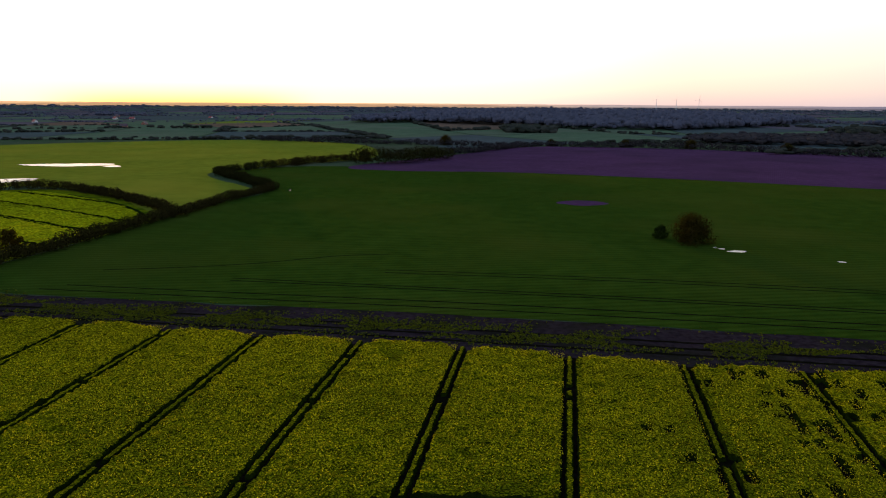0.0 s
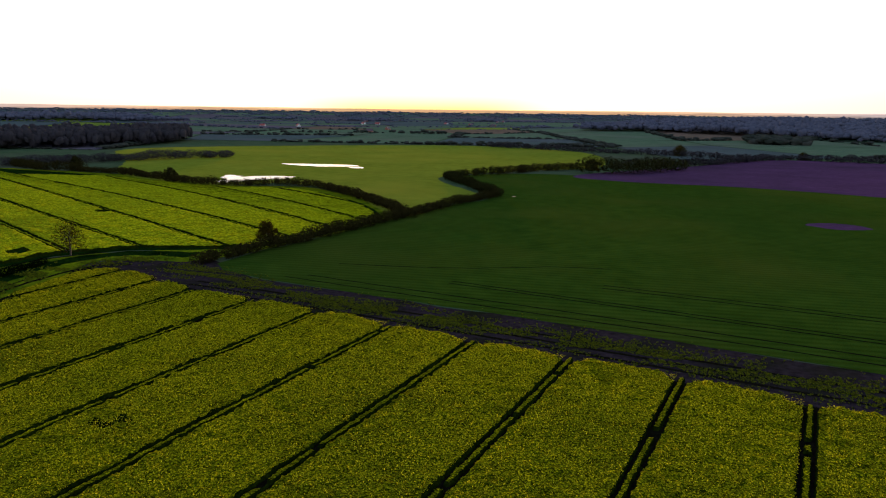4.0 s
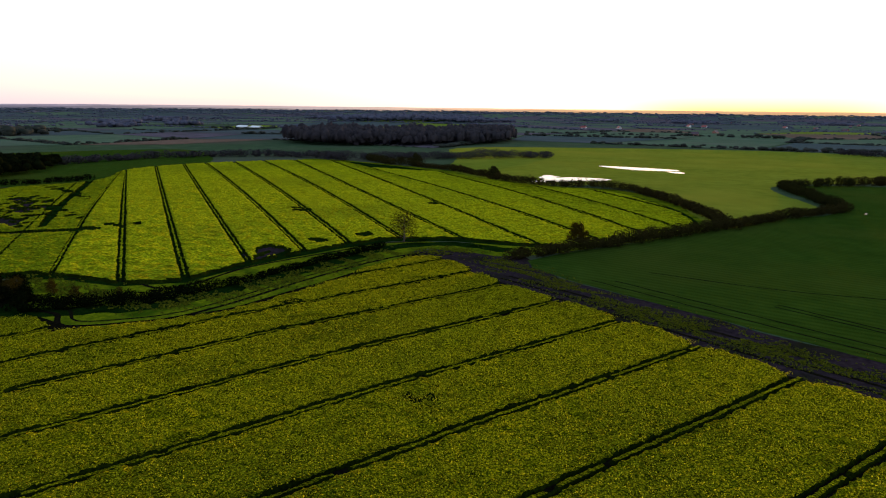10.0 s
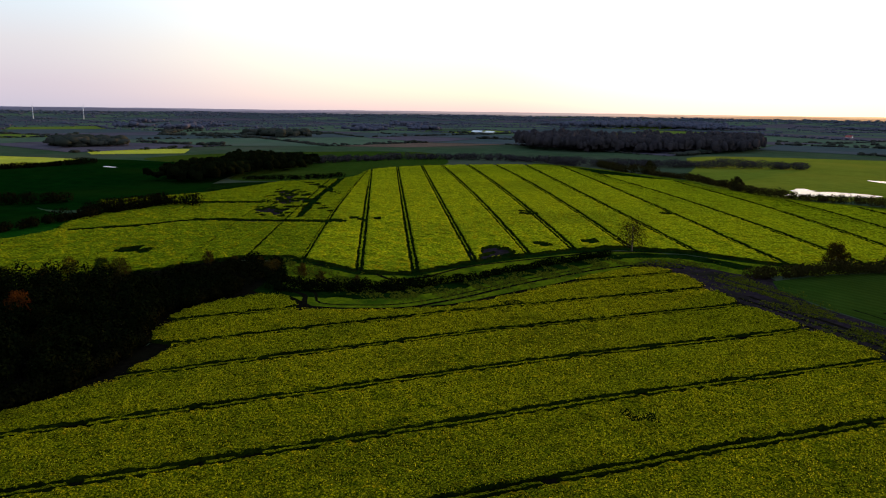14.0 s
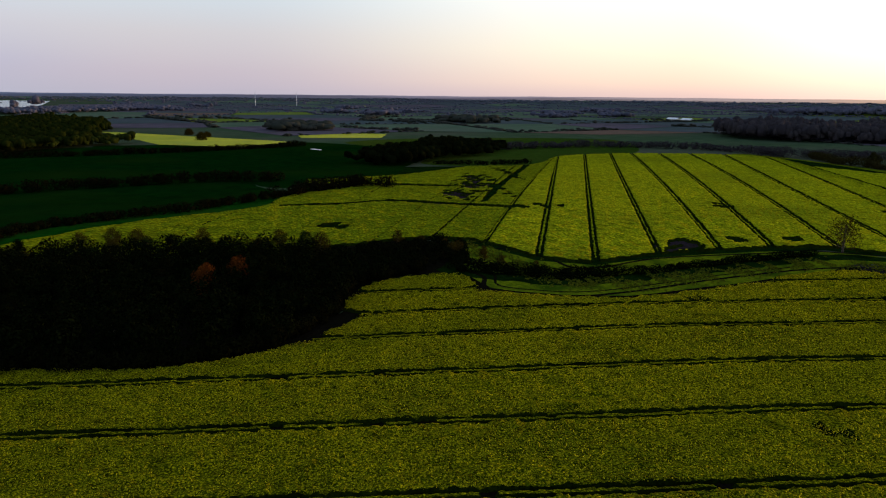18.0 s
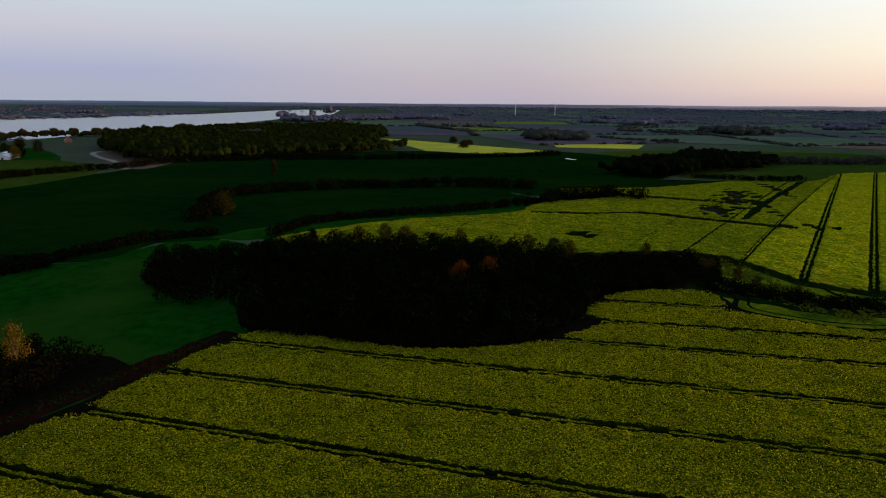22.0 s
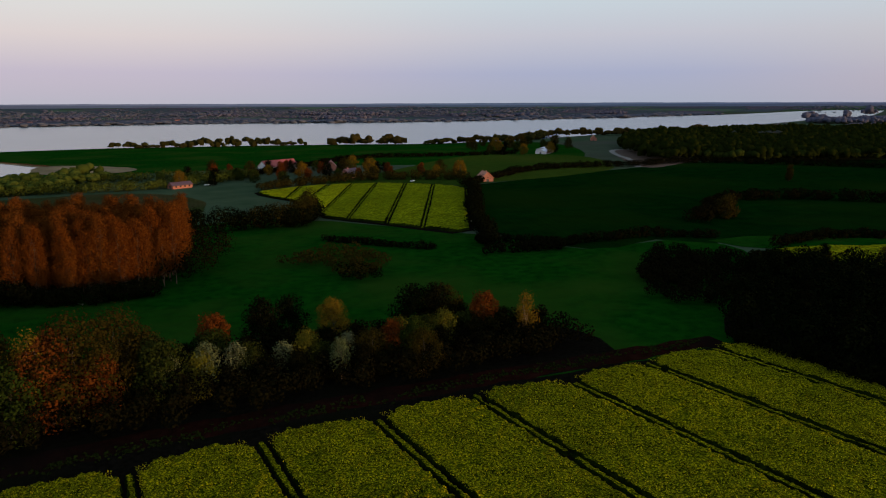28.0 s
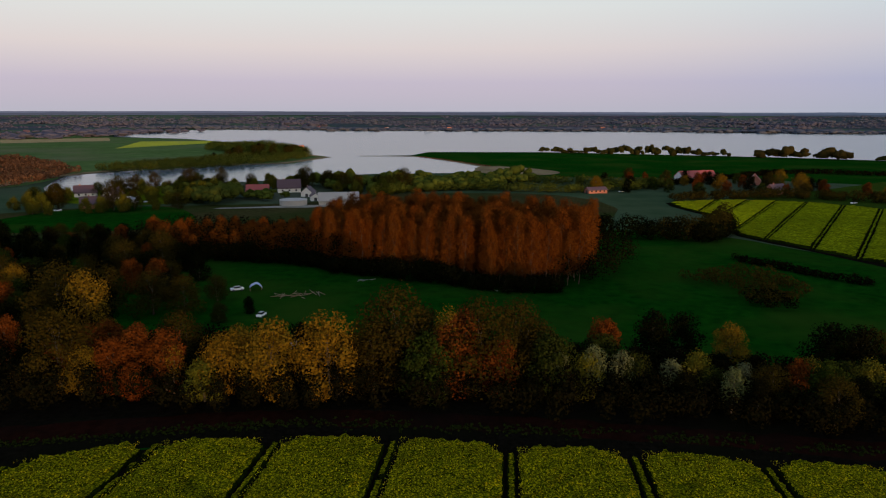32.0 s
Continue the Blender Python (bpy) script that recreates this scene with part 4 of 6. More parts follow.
def make_tree(name, high, wide, trunk, leaf, seed, per=70, blobs=16, size=0.75, bark="bark", label="", category="tree", group="", lean=0.0, bare=0.3, slim=1.0):
    """A tapered trunk with limbs, and a crown of many small leaf clumps in uneven lobes."""
    r = np.random.default_rng(seed)
    verts, faces = [], []
    z = np.linspace(0, high * 0.82, 7)
    drift = np.cumsum(r.normal(0, 0.02 * high, (7, 2)), 0) * np.linspace(0, 1, 7)[:, None]
    pts = np.column_stack([drift, z])
    tube(verts, faces, pts, np.linspace(trunk, trunk * 0.18, 7), 7)
    cen, rad = [], []
    for i in range(blobs):
        s = bare + (1 - bare) * (i + 0.5) / blobs
        a = i * 2.4 + r.uniform(-0.5, 0.5)
        out = wide * 0.5 * slim * math.sin(math.pi * min(0.96, 0.25 + 0.72 * (s - bare) / (1 - bare))) ** 0.7 * r.uniform(0.35, 0.95)
        h = high * s * 0.92
        k = np.interp(h * 0.72, z, np.arange(7))
        p0 = pts[int(k)]
        c = np.array((p0[0] + out * math.cos(a), p0[1] + out * math.sin(a), h))
        mid = (p0 + c) / 2 + r.normal(0, 0.04 * wide, 3)
        tube(verts, faces, [p0, mid, c], [trunk * 0.32, trunk * 0.2, trunk * 0.06], 4)
        cen.append(c)
        b = wide * r.uniform(0.17, 0.30)
        rad.append((b, b, b * r.uniform(0.75, 1.1) / max(slim, 0.6)))
    tm = mesh_from("trunk", verts, faces, bark, True)
    v, q = leaf_quads(np.array(cen), np.array(rad), per, size, r, 0.35)
    cm = quads_mesh("crown", v, q, leaf)
    top = new(name)
    top.empty_display_size = 0.5
    part("trunk", tm, top)
    part("crown", cm, top)
    return tagged(top, label, category, group)


def scatter(poly, gap, seed, margin=0.0):
    """Uneven places in a polygon of the plan, about gap metres apart."""
    r = np.random.default_rng(seed)
    poly = np.array(poly, float)
    lo, hi = poly.min(0), poly.max(0)
    X, Y = np.meshgrid(np.arange(lo[0], hi[0], gap), np.arange(lo[1], hi[1], gap))
    xy = np.stack([X, Y], -1).reshape(-1, 2) + r.uniform(-0.42, 0.42, (X.size, 2)) * gap
    return xy[inside(xy, poly)]


def grow(tree, x, y, scale=1.0, turn=0.0, name="", label="", group=""):
    t = copy_thing(tree, pose(x, y, 0, 0, 0, turn))
    t.scale = (scale, scale, scale * random.uniform(0.9, 1.1))
    if name:
        t.name = name
    return tagged(t, label, "", group)


def hedge(name, points, high, wide, leaf, label, seed, size=0.8, dense=5.0, uneven=0.5, category="hedge", solid=False):
    """A hedge along a line of the plan: one thick uneven row of leaf clumps on stems."""
    r = np.random.default_rng(seed)
    line = spline(points, False, 3.0)
    step = np.hypot(*np.diff(line, axis=0).T)
    run = np.concatenate([[0], np.cumsum(step)])
    n = max(2, int(run[-1] / (wide * 0.24)))
    s = np.linspace(0, run[-1], n) + r.uniform(-0.4, 0.4, n)
    xy = np.column_stack([np.interp(s, run, line[:, 0]), np.interp(s, run, line[:, 1])]) + r.normal(0, wide * 0.16, (n, 2))
    h = high * (1 - uneven / 2 + uneven * value_noise(xy, high * 2.5, seed) + uneven * 0.5 * (r.random(n) - 0.5))
    cen = np.column_stack([xy, h * 0.5])
    rad = np.column_stack([np.full(n, wide * 0.42), np.full(n, wide * 0.42), h * 0.52])
    per = max(8, int(dense * wide * high / size ** 2 * 0.3))
    if solid:
        v, q = canopy_lumps(cen[::2], rad[::2] * (1.2, 1.2, 1.0), r, 3)
    else:
        v, q = leaf_quads(cen, rad, per, size, r, 0.6)
    v[:, 2] = np.maximum(v[:, 2], 0.02)
    return tagged(new(name, quads_mesh(name, v, q, leaf)), label, category, kind="stuff")


def wood(name, poly, high, gap, leaf, label, seed, size=2.0, per=26, category="wood", solid=False, lumps=3, taper=None):
    """A closed wood seen from afar: uneven crowns packed over a polygon of the plan."""
    r = np.random.default_rng(seed)
    xy = scatter(spline(poly, True, 20.0), gap, seed)
    xy = xy + r.normal(0, gap * 0.28, xy.shape)
    n = len(xy)
    h = high * (0.75 + 0.35 * value_noise(xy, gap * 6, seed) + 0.2 * (r.random(n) - 0.5))
    if taper:
        h = h * np.clip(0.35 + 0.65 * np.hypot(xy[:, 0] - taper[0], xy[:, 1] - taper[1]) / taper[2], 0, 1)
    base = land(xy)
    cen = np.column_stack([xy, base + h * 0.58])
    rad = np.column_stack([np.full(n, gap * 0.62), np.full(n, gap * 0.62), h * 0.42])
    if solid:
        v, q = canopy_lumps(cen, rad * (1.15, 1.15, 1.0), r, lumps)
        if per:
            v2, q2 = leaf_quads(cen, rad, per, size, r, 0.85)
            v, q = np.concatenate([v, v2]), np.concatenate([q, q2 + len(v)])
    else:
        v, q = leaf_quads(cen, rad, per, size, r, 0.7)
    return tagged(new(name, quads_mesh(name, v, q, leaf, solid and not per)), label, category, kind="stuff")


flowers()

# ---------------------------------------------------------------- ditch, ruts and weeds
# flat ribbon: rank growth and the shade of the ditch slope in one colour
ribbon("ditch", [(-262, 66), (-240, 62), (-219, 56), (-206, 74), (-199, 88), (-200, 108), (-205, 135), (-211, 167), (-216, 195), (-204, 219), (-178, 226)], 9.0, 0.09, "rank_grass", "overgrown ditch winding between the rape fields, slope shade put into its dark green", "ditch")
ribbon("bank_rut", [(-219, 60), (-209, 64), (-196, 62), (-187, 76), (-183, 88), (-186, 108), (-193, 134), (-200, 172), (-199, 196), (-188, 203)], 1.6, 0.12, "soil", "dark wheel rut along the ditch bank", "wheel rut")
ribbon("bank_rut", [(-222, 64), (-211, 68), (-198, 66), (-190, 78), (-187, 90), (-190, 109), (-197, 135), (-204, 172)], 0.9, 0.12, "soil", "dark wheel rut along the ditch bank", "wheel rut")
ribbon("bank_rut", [(-250, 80), (-232, 93), (-216, 97), (-215, 108), (-224, 134), (-225, 176), (-226, 196), (-214, 218)], 1.5, 0.14, "soil", "dark wheel rut at the foot of the rape hill", "wheel rut")
hedge("rank_growth", [(-262, 68), (-240, 64), (-220, 58), (-210, 74), (-203, 88), (-204, 108), (-209, 135), (-215, 167), (-219, 193)], 2.2, 5.5, "leaf_dark", "rank growth on the ditch slope, near-black to carry its shade", 64, 0.4, 6.0, 0.8, "rank growth")
for off in (0, 4.5, 9.0):
    ribbon("wheel_rut", [(-150, 192 - off), (-70, 183 - off), (0, 172 - off), (60, 162 - off), (150, 147 - off)], 1.3, 0.075, "soil", "dark wheel rut on the headland", "wheel rut")
for pts in ([(-126, 208), (-63, 199), (3, 190), (60, 181), (150, 166)], [(-120, 213), (-63, 205), (3, 196), (60, 187), (160, 170)], [(-118, 233), (-92, 238), (-70, 244), (-40, 258), (-20, 262)], [(-20, 232), (60, 222), (139, 208), (200, 196)], [(-20, 236), (60, 226), (139, 212), (200, 200)],
            [(-70, 223), (0, 212), (80, 199), (160, 184)], [(-70, 220), (0, 209), (80, 196), (160, 181)]):
    ribbon("wheel_rut", pts, 0.8, 0.115, "soil", "faint dark wheel rut in the young wheat", "wheel rut")
sheet("bare_spot", [(67, 407), (80, 397), (96, 402), (98, 408), (88, 418), (74, 416)], 0.13, "ploughed", "bare wet hollow in the wheat", "bare patch", step=4)
for x, y, a, b in ((114, 276, 1.6, 0.9), (118, 271, 4.0, 2.0), (112, 278, 0.9, 0.7), (150, 253, 1.8, 1.0), (-103, 460, 1.2, 1.0)):
    sheet("puddle", [(x - a, y), (x, y + b), (x + a, y + 0.2 * b), (x + 0.2 * a, y - b)], 0.15, "lake_water", "small shining puddle in the wheat", "puddle", step=1.0, wobble=0.15)
sheet("puddle", [(-493, 130), (-488, 135), (-484, 134), (-488, 129)], 0.16, "lake_water", "shining puddle in a gap of the rape", "puddle", step=3.0, wobble=0.5)
for k in range(3):
    sheet("puddle", [(-378 - 5 * k, 80 + 3 * k), (-376 - 5 * k, 82.5 + 3 * k), (-375 - 5 * k, 82 + 3 * k), (-377 - 5 * k, 79.5 + 3 * k)], 0.16, "lake_water", "narrow water-filled rut in the rape", "puddle", step=2.0, wobble=0.2)
sheet("puddle", [(-760, 20), (-745, 28), (-738, 26), (-752, 17)], 0.2, "lake_water", "pale wet spot in the wheat", "puddle", step=4.0, wobble=0.5)


def weeds(name, points, wide, count, label, seed, leaf="rape_weed", size=0.22, high=0.38):
    r = np.random.default_rng(seed)
    line = spline(points, False, 4.0)
    i = r.integers(0, len(line) - 1, count)
    xy = line[i] + (line[i + 1] - line[i]) * r.random((count, 1)) + r.normal(0, wide / 2.6, (count, 2))
    ok = value_noise(xy * (0.5, 1.6), 5.0, seed) > 0.40
    xy = xy[ok]
    n = len(xy)
    h = high * r.uniform(0.5, 1.3, n)
    v, q = leaf_quads(np.column_stack([xy, h * 0.5]), np.column_stack([h, h, h * 0.6]), 12, size, r, 0.4)
    v[:, 2] = np.maximum(v[:, 2], 0.03)
    tagged(new(name, quads_mesh(name, v, q, leaf)), label, "weeds", kind="stuff")


weeds("track_weeds", [(-170, 206), (-97, 186), (1, 170), (97, 153), (150, 145)], 12.0, 15000, "yellow-green volunteer rape and weeds on the bare headland", 61)
weeds("bank_weeds", [(-262, 68), (-222, 80), (-196, 92), (-196, 118), (-203, 150), (-208, 185), (-190, 215)], 12.0, 4200, "tall rank grass and weeds on the ditch bank", 62, "rape_weed", 0.35, 0.4)
weeds("south_weeds", [(-150, -71), (-104, -86), (-63, -98), (-21, -108), (20, -115), (66, -112), (120, -106)], 3.0, 1800, "ragged dark weeds along the edge of the rape", 63, "leaf_green", 0.3, 0.35)

# ---------------------------------------------------------------- hedges and woods
hedge("hedge", [(-166, 214), (-150, 281), (-137, 347), (-128, 403), (-114, 458)], 5.5, 8.0, "leaf_hedge", "thick overgrown field hedge beside the wheat", 1, 0.56)
hedge("hedge", [(-114, 458), (-150, 512), (-183, 567), (-150, 620)], 7.0, 9.0, "leaf_hedge", "thick dark hedge that bends round the pond field", 2, 0.64)
hedge("hedge", [(-150, 622), (-125, 667), (-90, 700)], 8.0, 12.0, "leaf_hedge", "clump of hedge bushes at the field corner", 22, 0.72)
hedge("hedge", [(-137, 347), (-170, 388), (-214, 428), (-260, 455), (-312, 440), (-350, 440), (-400, 458), (-447, 475), (-500, 480)], 6.0, 7.0, "leaf_hedge", "dark hedge between the rape hill and the pond field", 3, 0.64)
hedge("hedge", [(-64, 744), (10, 800), (60, 870), (129, 968), (200, 950), (260, 955)], 8.0, 10.0, "leaf_mid", "dark tree hedge behind the ploughed field", 4, 1.3, 4.0)
hedge("hedge", [(260, 955), (345, 920), (430, 840), (500, 790), (640, 700)], 9.0, 14.0, "leaf_mid", "dark tree hedge at the end of the ploughed field", 24, 1.4, 4.0)
hedge("hedge", [(-80, 668), (-40, 680), (0, 740)], 14.0, 26.0, "leaf_hedge", "rounded dark hedge trees beside the ploughed field", 5, 1.2, 4.0)
hedge("hedge", [(-280, 1066), (-130, 1010), (0, 974), (84, 927)], 8.0, 12.0, "leaf_mid", "dark hedge behind the pond field", 6, 1.4, 4.0)
hedge("hedge", [(-493, 690), (-540, 620), (-600, 500), (-630, 460)], 10.0, 24.0, "leaf_mid", "dark band of scrub behind the rape hill", 7, 0.9, 5.0)
hedge("hedge", [(-500, 484), (-540, 478), (-600, 500)], 9.0, 12.0, "leaf_hedge", "bushy hedge end beside the rape hill", 8, 0.80, 4.0)
hedge("hedge", [(-194, -177), (-226, -168), (-258, -155), (-272, -140)], 4.0, 7.0, "leaf_dark", "dark hedge at the head of the meadow", 25, 0.64)
hedge("hedge", [(-177, -181), (-206, -168), (-192, -200), (-186, -190)], 4.0, 6.0, "leaf_dark", "dark hedge corner by the meadow", 26, 0.64)
hedge("hedge", [(-274, -113), (-316, -102), (-353, -51), (-401, -2), (-436, 40)], 4.5, 7.0, "leaf_dark", "dark hedge above the rape field", 27, 0.64)
hedge("hedge", [(-300, -165), (-330, -170), (-373, -190), (-423, -170), (-471, -71), (-475, -9)], 6.5, 12.0, "leaf_dark", "broad dark hedge across the slope", 28, 0.80)
hedge("hedge", [(-401, -3), (-424, 22), (-440, 40), (-430, 60)], 8.0, 14.0, "leaf_dark", "dark clump of bushes at the hedge end", 29, 0.72)
hedge("hedge", [(-320, -352), (-441, -396), (-543, -363), (-608, -346), (-653, -281), (-722, -113), (-800, 10)], 6.0, 10.0, "leaf_dark", "dark hedge along the top of the wheat slope", 30, 0.88)
hedge("hedge", [(-186, -188), (-215, -226), (-235, -250), (-280, -300), (-322, -345)], 6.0, 9.0, "leaf_dark", "dark hedge beside the small rape field", 31, 0.72)
hedge("hedge", [(-142, -243), (-152, -222), (-161, -206), (-166, -201)], 3.2, 5.0, "leaf_dark", "low dark hedge strip on the meadow", 32, 0.56)
hedge("hedge", [(-732, 222), (-761, 335), (-720, 440), (-640, 480)], 8.0, 14.0, "leaf_mid", "dark hedge behind the rape hill", 33, 1.3)
hedge("hedge", [(-580, 120), (-568, 160), (-575, 200)], 4.0, 7.0, "leaf_dark", "dark hedge strip at the end of the rape hill", 34, 0.72)
hedge("hedge", [(-80, -320), (-106, -298), (-128, -292), (-152, -284), (-172, -310)], 11.0, 12.0, "leaf_dark", "dark tree hedge behind the meadow", 35, 0.72)
hedge("hedge", [(-136, -290), (-150, -286), (-168, -302)], 14.0, 11.0, "leaf_olive", "olive-brown budding hedge trees behind the meadow", 36, 0.7)
hedge("hedge", [(-122, -560), (-180, -520), (-226, -505), (-150, -480), (-60, -500), (0, -470)], 7.0, 10.0, "leaf_garden", "green bushy hedge between farms and lake", 37, 0.8)
hedge("hedge", [(-226, -512), (-310, -560), (-396, -604), (-480, -575), (-567, -543)], 5.0, 9.0, "leaf_dark", "dark hedge between the farms and the shore field", 38, 0.88)
hedge("hedge", [(-200, -425), (-260, -432), (-300, -420), (-345, -380)], 7.0, 12.0, "leaf_olive", "brown garden trees behind the small rape field", 39, 0.9)
hedge("shore_trees", [(-2330, -965), (-2368, -949), (-2400, -960)], 28.0, 40.0, "leaf_far_haze", "tall dark tree clump at the lake shore", 105, 2.6, 4.0, solid=True)
hedge("shore_trees", [(-2780, -1010), (-2800, -1005), (-2815, -1010)], 26.0, 26.0, "leaf_far_haze", "tall dark tree clump at the lake shore", 106, 2.6, 4.0, solid=True)
hedge("shore_trees", [(-3190, -1070), (-3224, -1066), (-3250, -1070)], 30.0, 36.0, "leaf_far_haze", "tall dark tree clump at the lake shore", 107, 2.6, 4.0, solid=True)
hedge("shore_trees", [(-906, -807), (-974, -767), (-1067, -733), (-1201, -699), (-1350, -760)], 12.0, 18.0, "leaf_hedge", "row of dark trees along the lake shore", 40, 1.6, 4.0, 0.9, solid=True)
hedge("shore_trees", [(-250, -962), (-330, -925), (-421, -880), (-470, -858)], 9.0, 12.0, "leaf_hedge", "sparse row of trees along the lake shore", 41, 1.4, 2.6, 1.0, solid=True)
hedge("shore_trees", [(-500, -838), (-541, -812), (-590, -780)], 13.0, 18.0, "leaf_hedge", "clump of dark trees along the lake shore", 42, 1.5, 4.0, 0.9, solid=True)
hedge("shore_trees", [(-619, -758), (-720, -740), (-800, -735), (-906, -807)], 9.0, 14.0, "leaf_hedge", "uneven dark trees along the lake shore", 43, 1.5, 4.0, 0.9, solid=True)
hedge("shore_trees", [(52, -545), (10, -535), (-21, -540), (-91, -556), (-140, -590)], 11.0, 14.0, "leaf_garden", "dense green trees between the houses and the inlet", 44, 0.8, 5.0, 1.0, solid=True)
hedge("reed_edge", [(-68, -888), (-102, -800), (-130, -722)], 1.2, 5.0, "leaf_brown", "brown reed edge of the inlet", 45, 0.64)
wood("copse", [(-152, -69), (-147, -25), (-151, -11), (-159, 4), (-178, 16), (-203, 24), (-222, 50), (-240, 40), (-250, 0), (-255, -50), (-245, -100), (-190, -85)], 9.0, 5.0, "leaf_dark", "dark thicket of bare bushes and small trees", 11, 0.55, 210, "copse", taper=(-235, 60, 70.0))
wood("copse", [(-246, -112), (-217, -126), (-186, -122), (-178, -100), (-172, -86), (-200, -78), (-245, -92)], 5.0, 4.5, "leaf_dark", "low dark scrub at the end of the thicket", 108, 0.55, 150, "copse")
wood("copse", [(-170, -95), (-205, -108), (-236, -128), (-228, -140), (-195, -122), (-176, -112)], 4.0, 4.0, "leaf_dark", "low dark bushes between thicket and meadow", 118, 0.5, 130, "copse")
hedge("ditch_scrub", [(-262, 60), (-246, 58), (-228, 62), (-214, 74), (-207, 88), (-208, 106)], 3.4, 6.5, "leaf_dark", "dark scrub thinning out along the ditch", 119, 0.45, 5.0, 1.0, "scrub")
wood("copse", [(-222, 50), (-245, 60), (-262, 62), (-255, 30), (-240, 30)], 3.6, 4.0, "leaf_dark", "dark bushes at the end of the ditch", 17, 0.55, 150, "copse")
# added near-black fringe, in place of the shade at the thicket's front
hedge("thicket_edge", [(-152, -67), (-148, -25), (-151, -11), (-159, 3), (-179, 14), (-204, 22), (-221, 47)], 4.5, 6.0, "leaf_dark", "near-black bushes added along the edge of the thicket", 109, 0.45, 6.0, 0.5)
wood("forest", [(-615, -403), (-800, -560), (-1059, -660), (-1465, -520), (-1300, -330), (-908, -241), (-803, -215), (-640, -345)], 17.0, 9.0, "leaf_forest", "dark mixed forest above the lake", 12, 1.1, 26, solid=True, lumps=4)
wood("forest_edge", [(-640, -345), (-803, -215), (-870, -180), (-840, -230), (-660, -370)], 12.0, 8.0, "leaf_green", "lighter green edge of the dark forest", 18, 1.1, 24, solid=True, lumps=4)
wood("wood", [(-562, 66), (-640, 70), (-765, 159), (-760, 226), (-690, 205), (-604, 124)], 13.0, 8.0, "leaf_dark", "dark wood behind the rape hill", 14, 0.9, 40, solid=True, lumps=4)
wood("lake_wood", [(-1957, -738), (-2350, -560), (-2803, -459), (-2900, -620), (-2500, -800), (-2150, -860)], 15.0, 14.0, "leaf_far_haze", "dark wood by the lake", 101, 2.4, 0, solid=True)
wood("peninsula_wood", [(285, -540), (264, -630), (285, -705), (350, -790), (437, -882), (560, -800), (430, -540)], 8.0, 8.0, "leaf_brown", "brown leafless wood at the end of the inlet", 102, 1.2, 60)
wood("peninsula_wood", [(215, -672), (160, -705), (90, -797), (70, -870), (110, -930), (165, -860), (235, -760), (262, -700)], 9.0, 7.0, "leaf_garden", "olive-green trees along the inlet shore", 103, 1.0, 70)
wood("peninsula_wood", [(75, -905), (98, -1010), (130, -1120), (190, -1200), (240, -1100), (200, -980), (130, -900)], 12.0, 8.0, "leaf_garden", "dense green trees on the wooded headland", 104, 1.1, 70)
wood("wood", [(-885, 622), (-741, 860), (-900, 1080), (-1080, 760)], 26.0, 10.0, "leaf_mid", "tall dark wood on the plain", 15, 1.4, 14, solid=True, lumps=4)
wood("wood", [(-250, 1830), (0, 1690), (375, 1500), (700, 1600), (1020, 1980), (900, 2200), (500, 2250), (100, 2120)], 22.0, 15.0, "leaf_far_haze", "broad dark wood on a low hill towards the horizon", 16, 3.2, 0, solid=True, lumps=4)
wood("wood", [(-2050, 1500), (-1750, 1480), (-1500, 1650), (-1560, 1820), (-1900, 1850)], 20.0, 16.0, "leaf_far_haze", "wooded hill beyond the plain", 161, 3.2, 0, solid=True)
wood("wood", [(380, 1100), (560, 980), (760, 900), (900, 1150), (620, 1250)], 12.0, 14.0, "leaf_mid", "scrubby dark wood beyond the fields", 19, 1.5, 10, solid=True)
# bushes added in place of the shade that swallows the lower trunks
wood("undergrowth", [(-72, -206), (-48, -213), (-15, -230), (50, -259), (110, -296), (40, -310), (-95, -262)], 13.0, 4.5, "leaf_dark", "near-black undergrowth standing in for the shade below the poplars", 13, 0.56, 90, "undergrowth")
wood("undergrowth", [(110, -126), (66, -122), (30, -119), (-27, -111), (-75, -97), (-112, -88), (-124, -92), (-122, -110), (-70, -130), (-20, -144), (40, -160), (140, -150), (150, -136)], 7.5, 3.6, "leaf_dark", "near-black bushes added for the shade below the tree belt", 23, 0.5, 120, "undergrowth")
hedge("undergrowth", [(110, -282), (62, -266), (26, -252), (12, -238), (-19, -220), (-44, -205), (-58, -203)], 7.0, 7.0, "leaf_dark", "near-black bushes added for the dark band at the foot of the poplars", 110, 0.5, 6.0, 0.5, "undergrowth")
wood("meadow_scrub", [(-108, -214), (-128, -222), (-140, -205), (-124, -178), (-112, -180), (-116, -198)], 4.5, 4.5, "leaf_olive", "island of brown scrub on the meadow", 46, 0.5, 110, "scrub")
wood("meadow_scrub", [(-110, -186), (-124, -190), (-126, -176), (-114, -176)], 5.0, 4.5, "leaf_dark", "dark bushes on the meadow", 47, 0.5, 140, "scrub")

# ---------------------------------------------------------------- single trees
field_tree = make_tree("field_tree", 13.5, 14.5, 0.42, "leaf_olive", 21, 80, 30, 0.36, label="single half-leafed tree on the ditch bank", bare=0.26)
field_tree.matrix_basis = pose(-222, 208, 0)
r0 = np.random.default_rng(5)


def one_off(ob, x, y):
    ob.matrix_basis = pose(x, y, 0)
    return ob


one_off(make_tree("hedge_tree", 9.0, 9.0, 0.3, "leaf_olive", 71, 200, 22, 0.40, label="round bushy tree at the end of the hedge", bare=0.03), -168, 262)
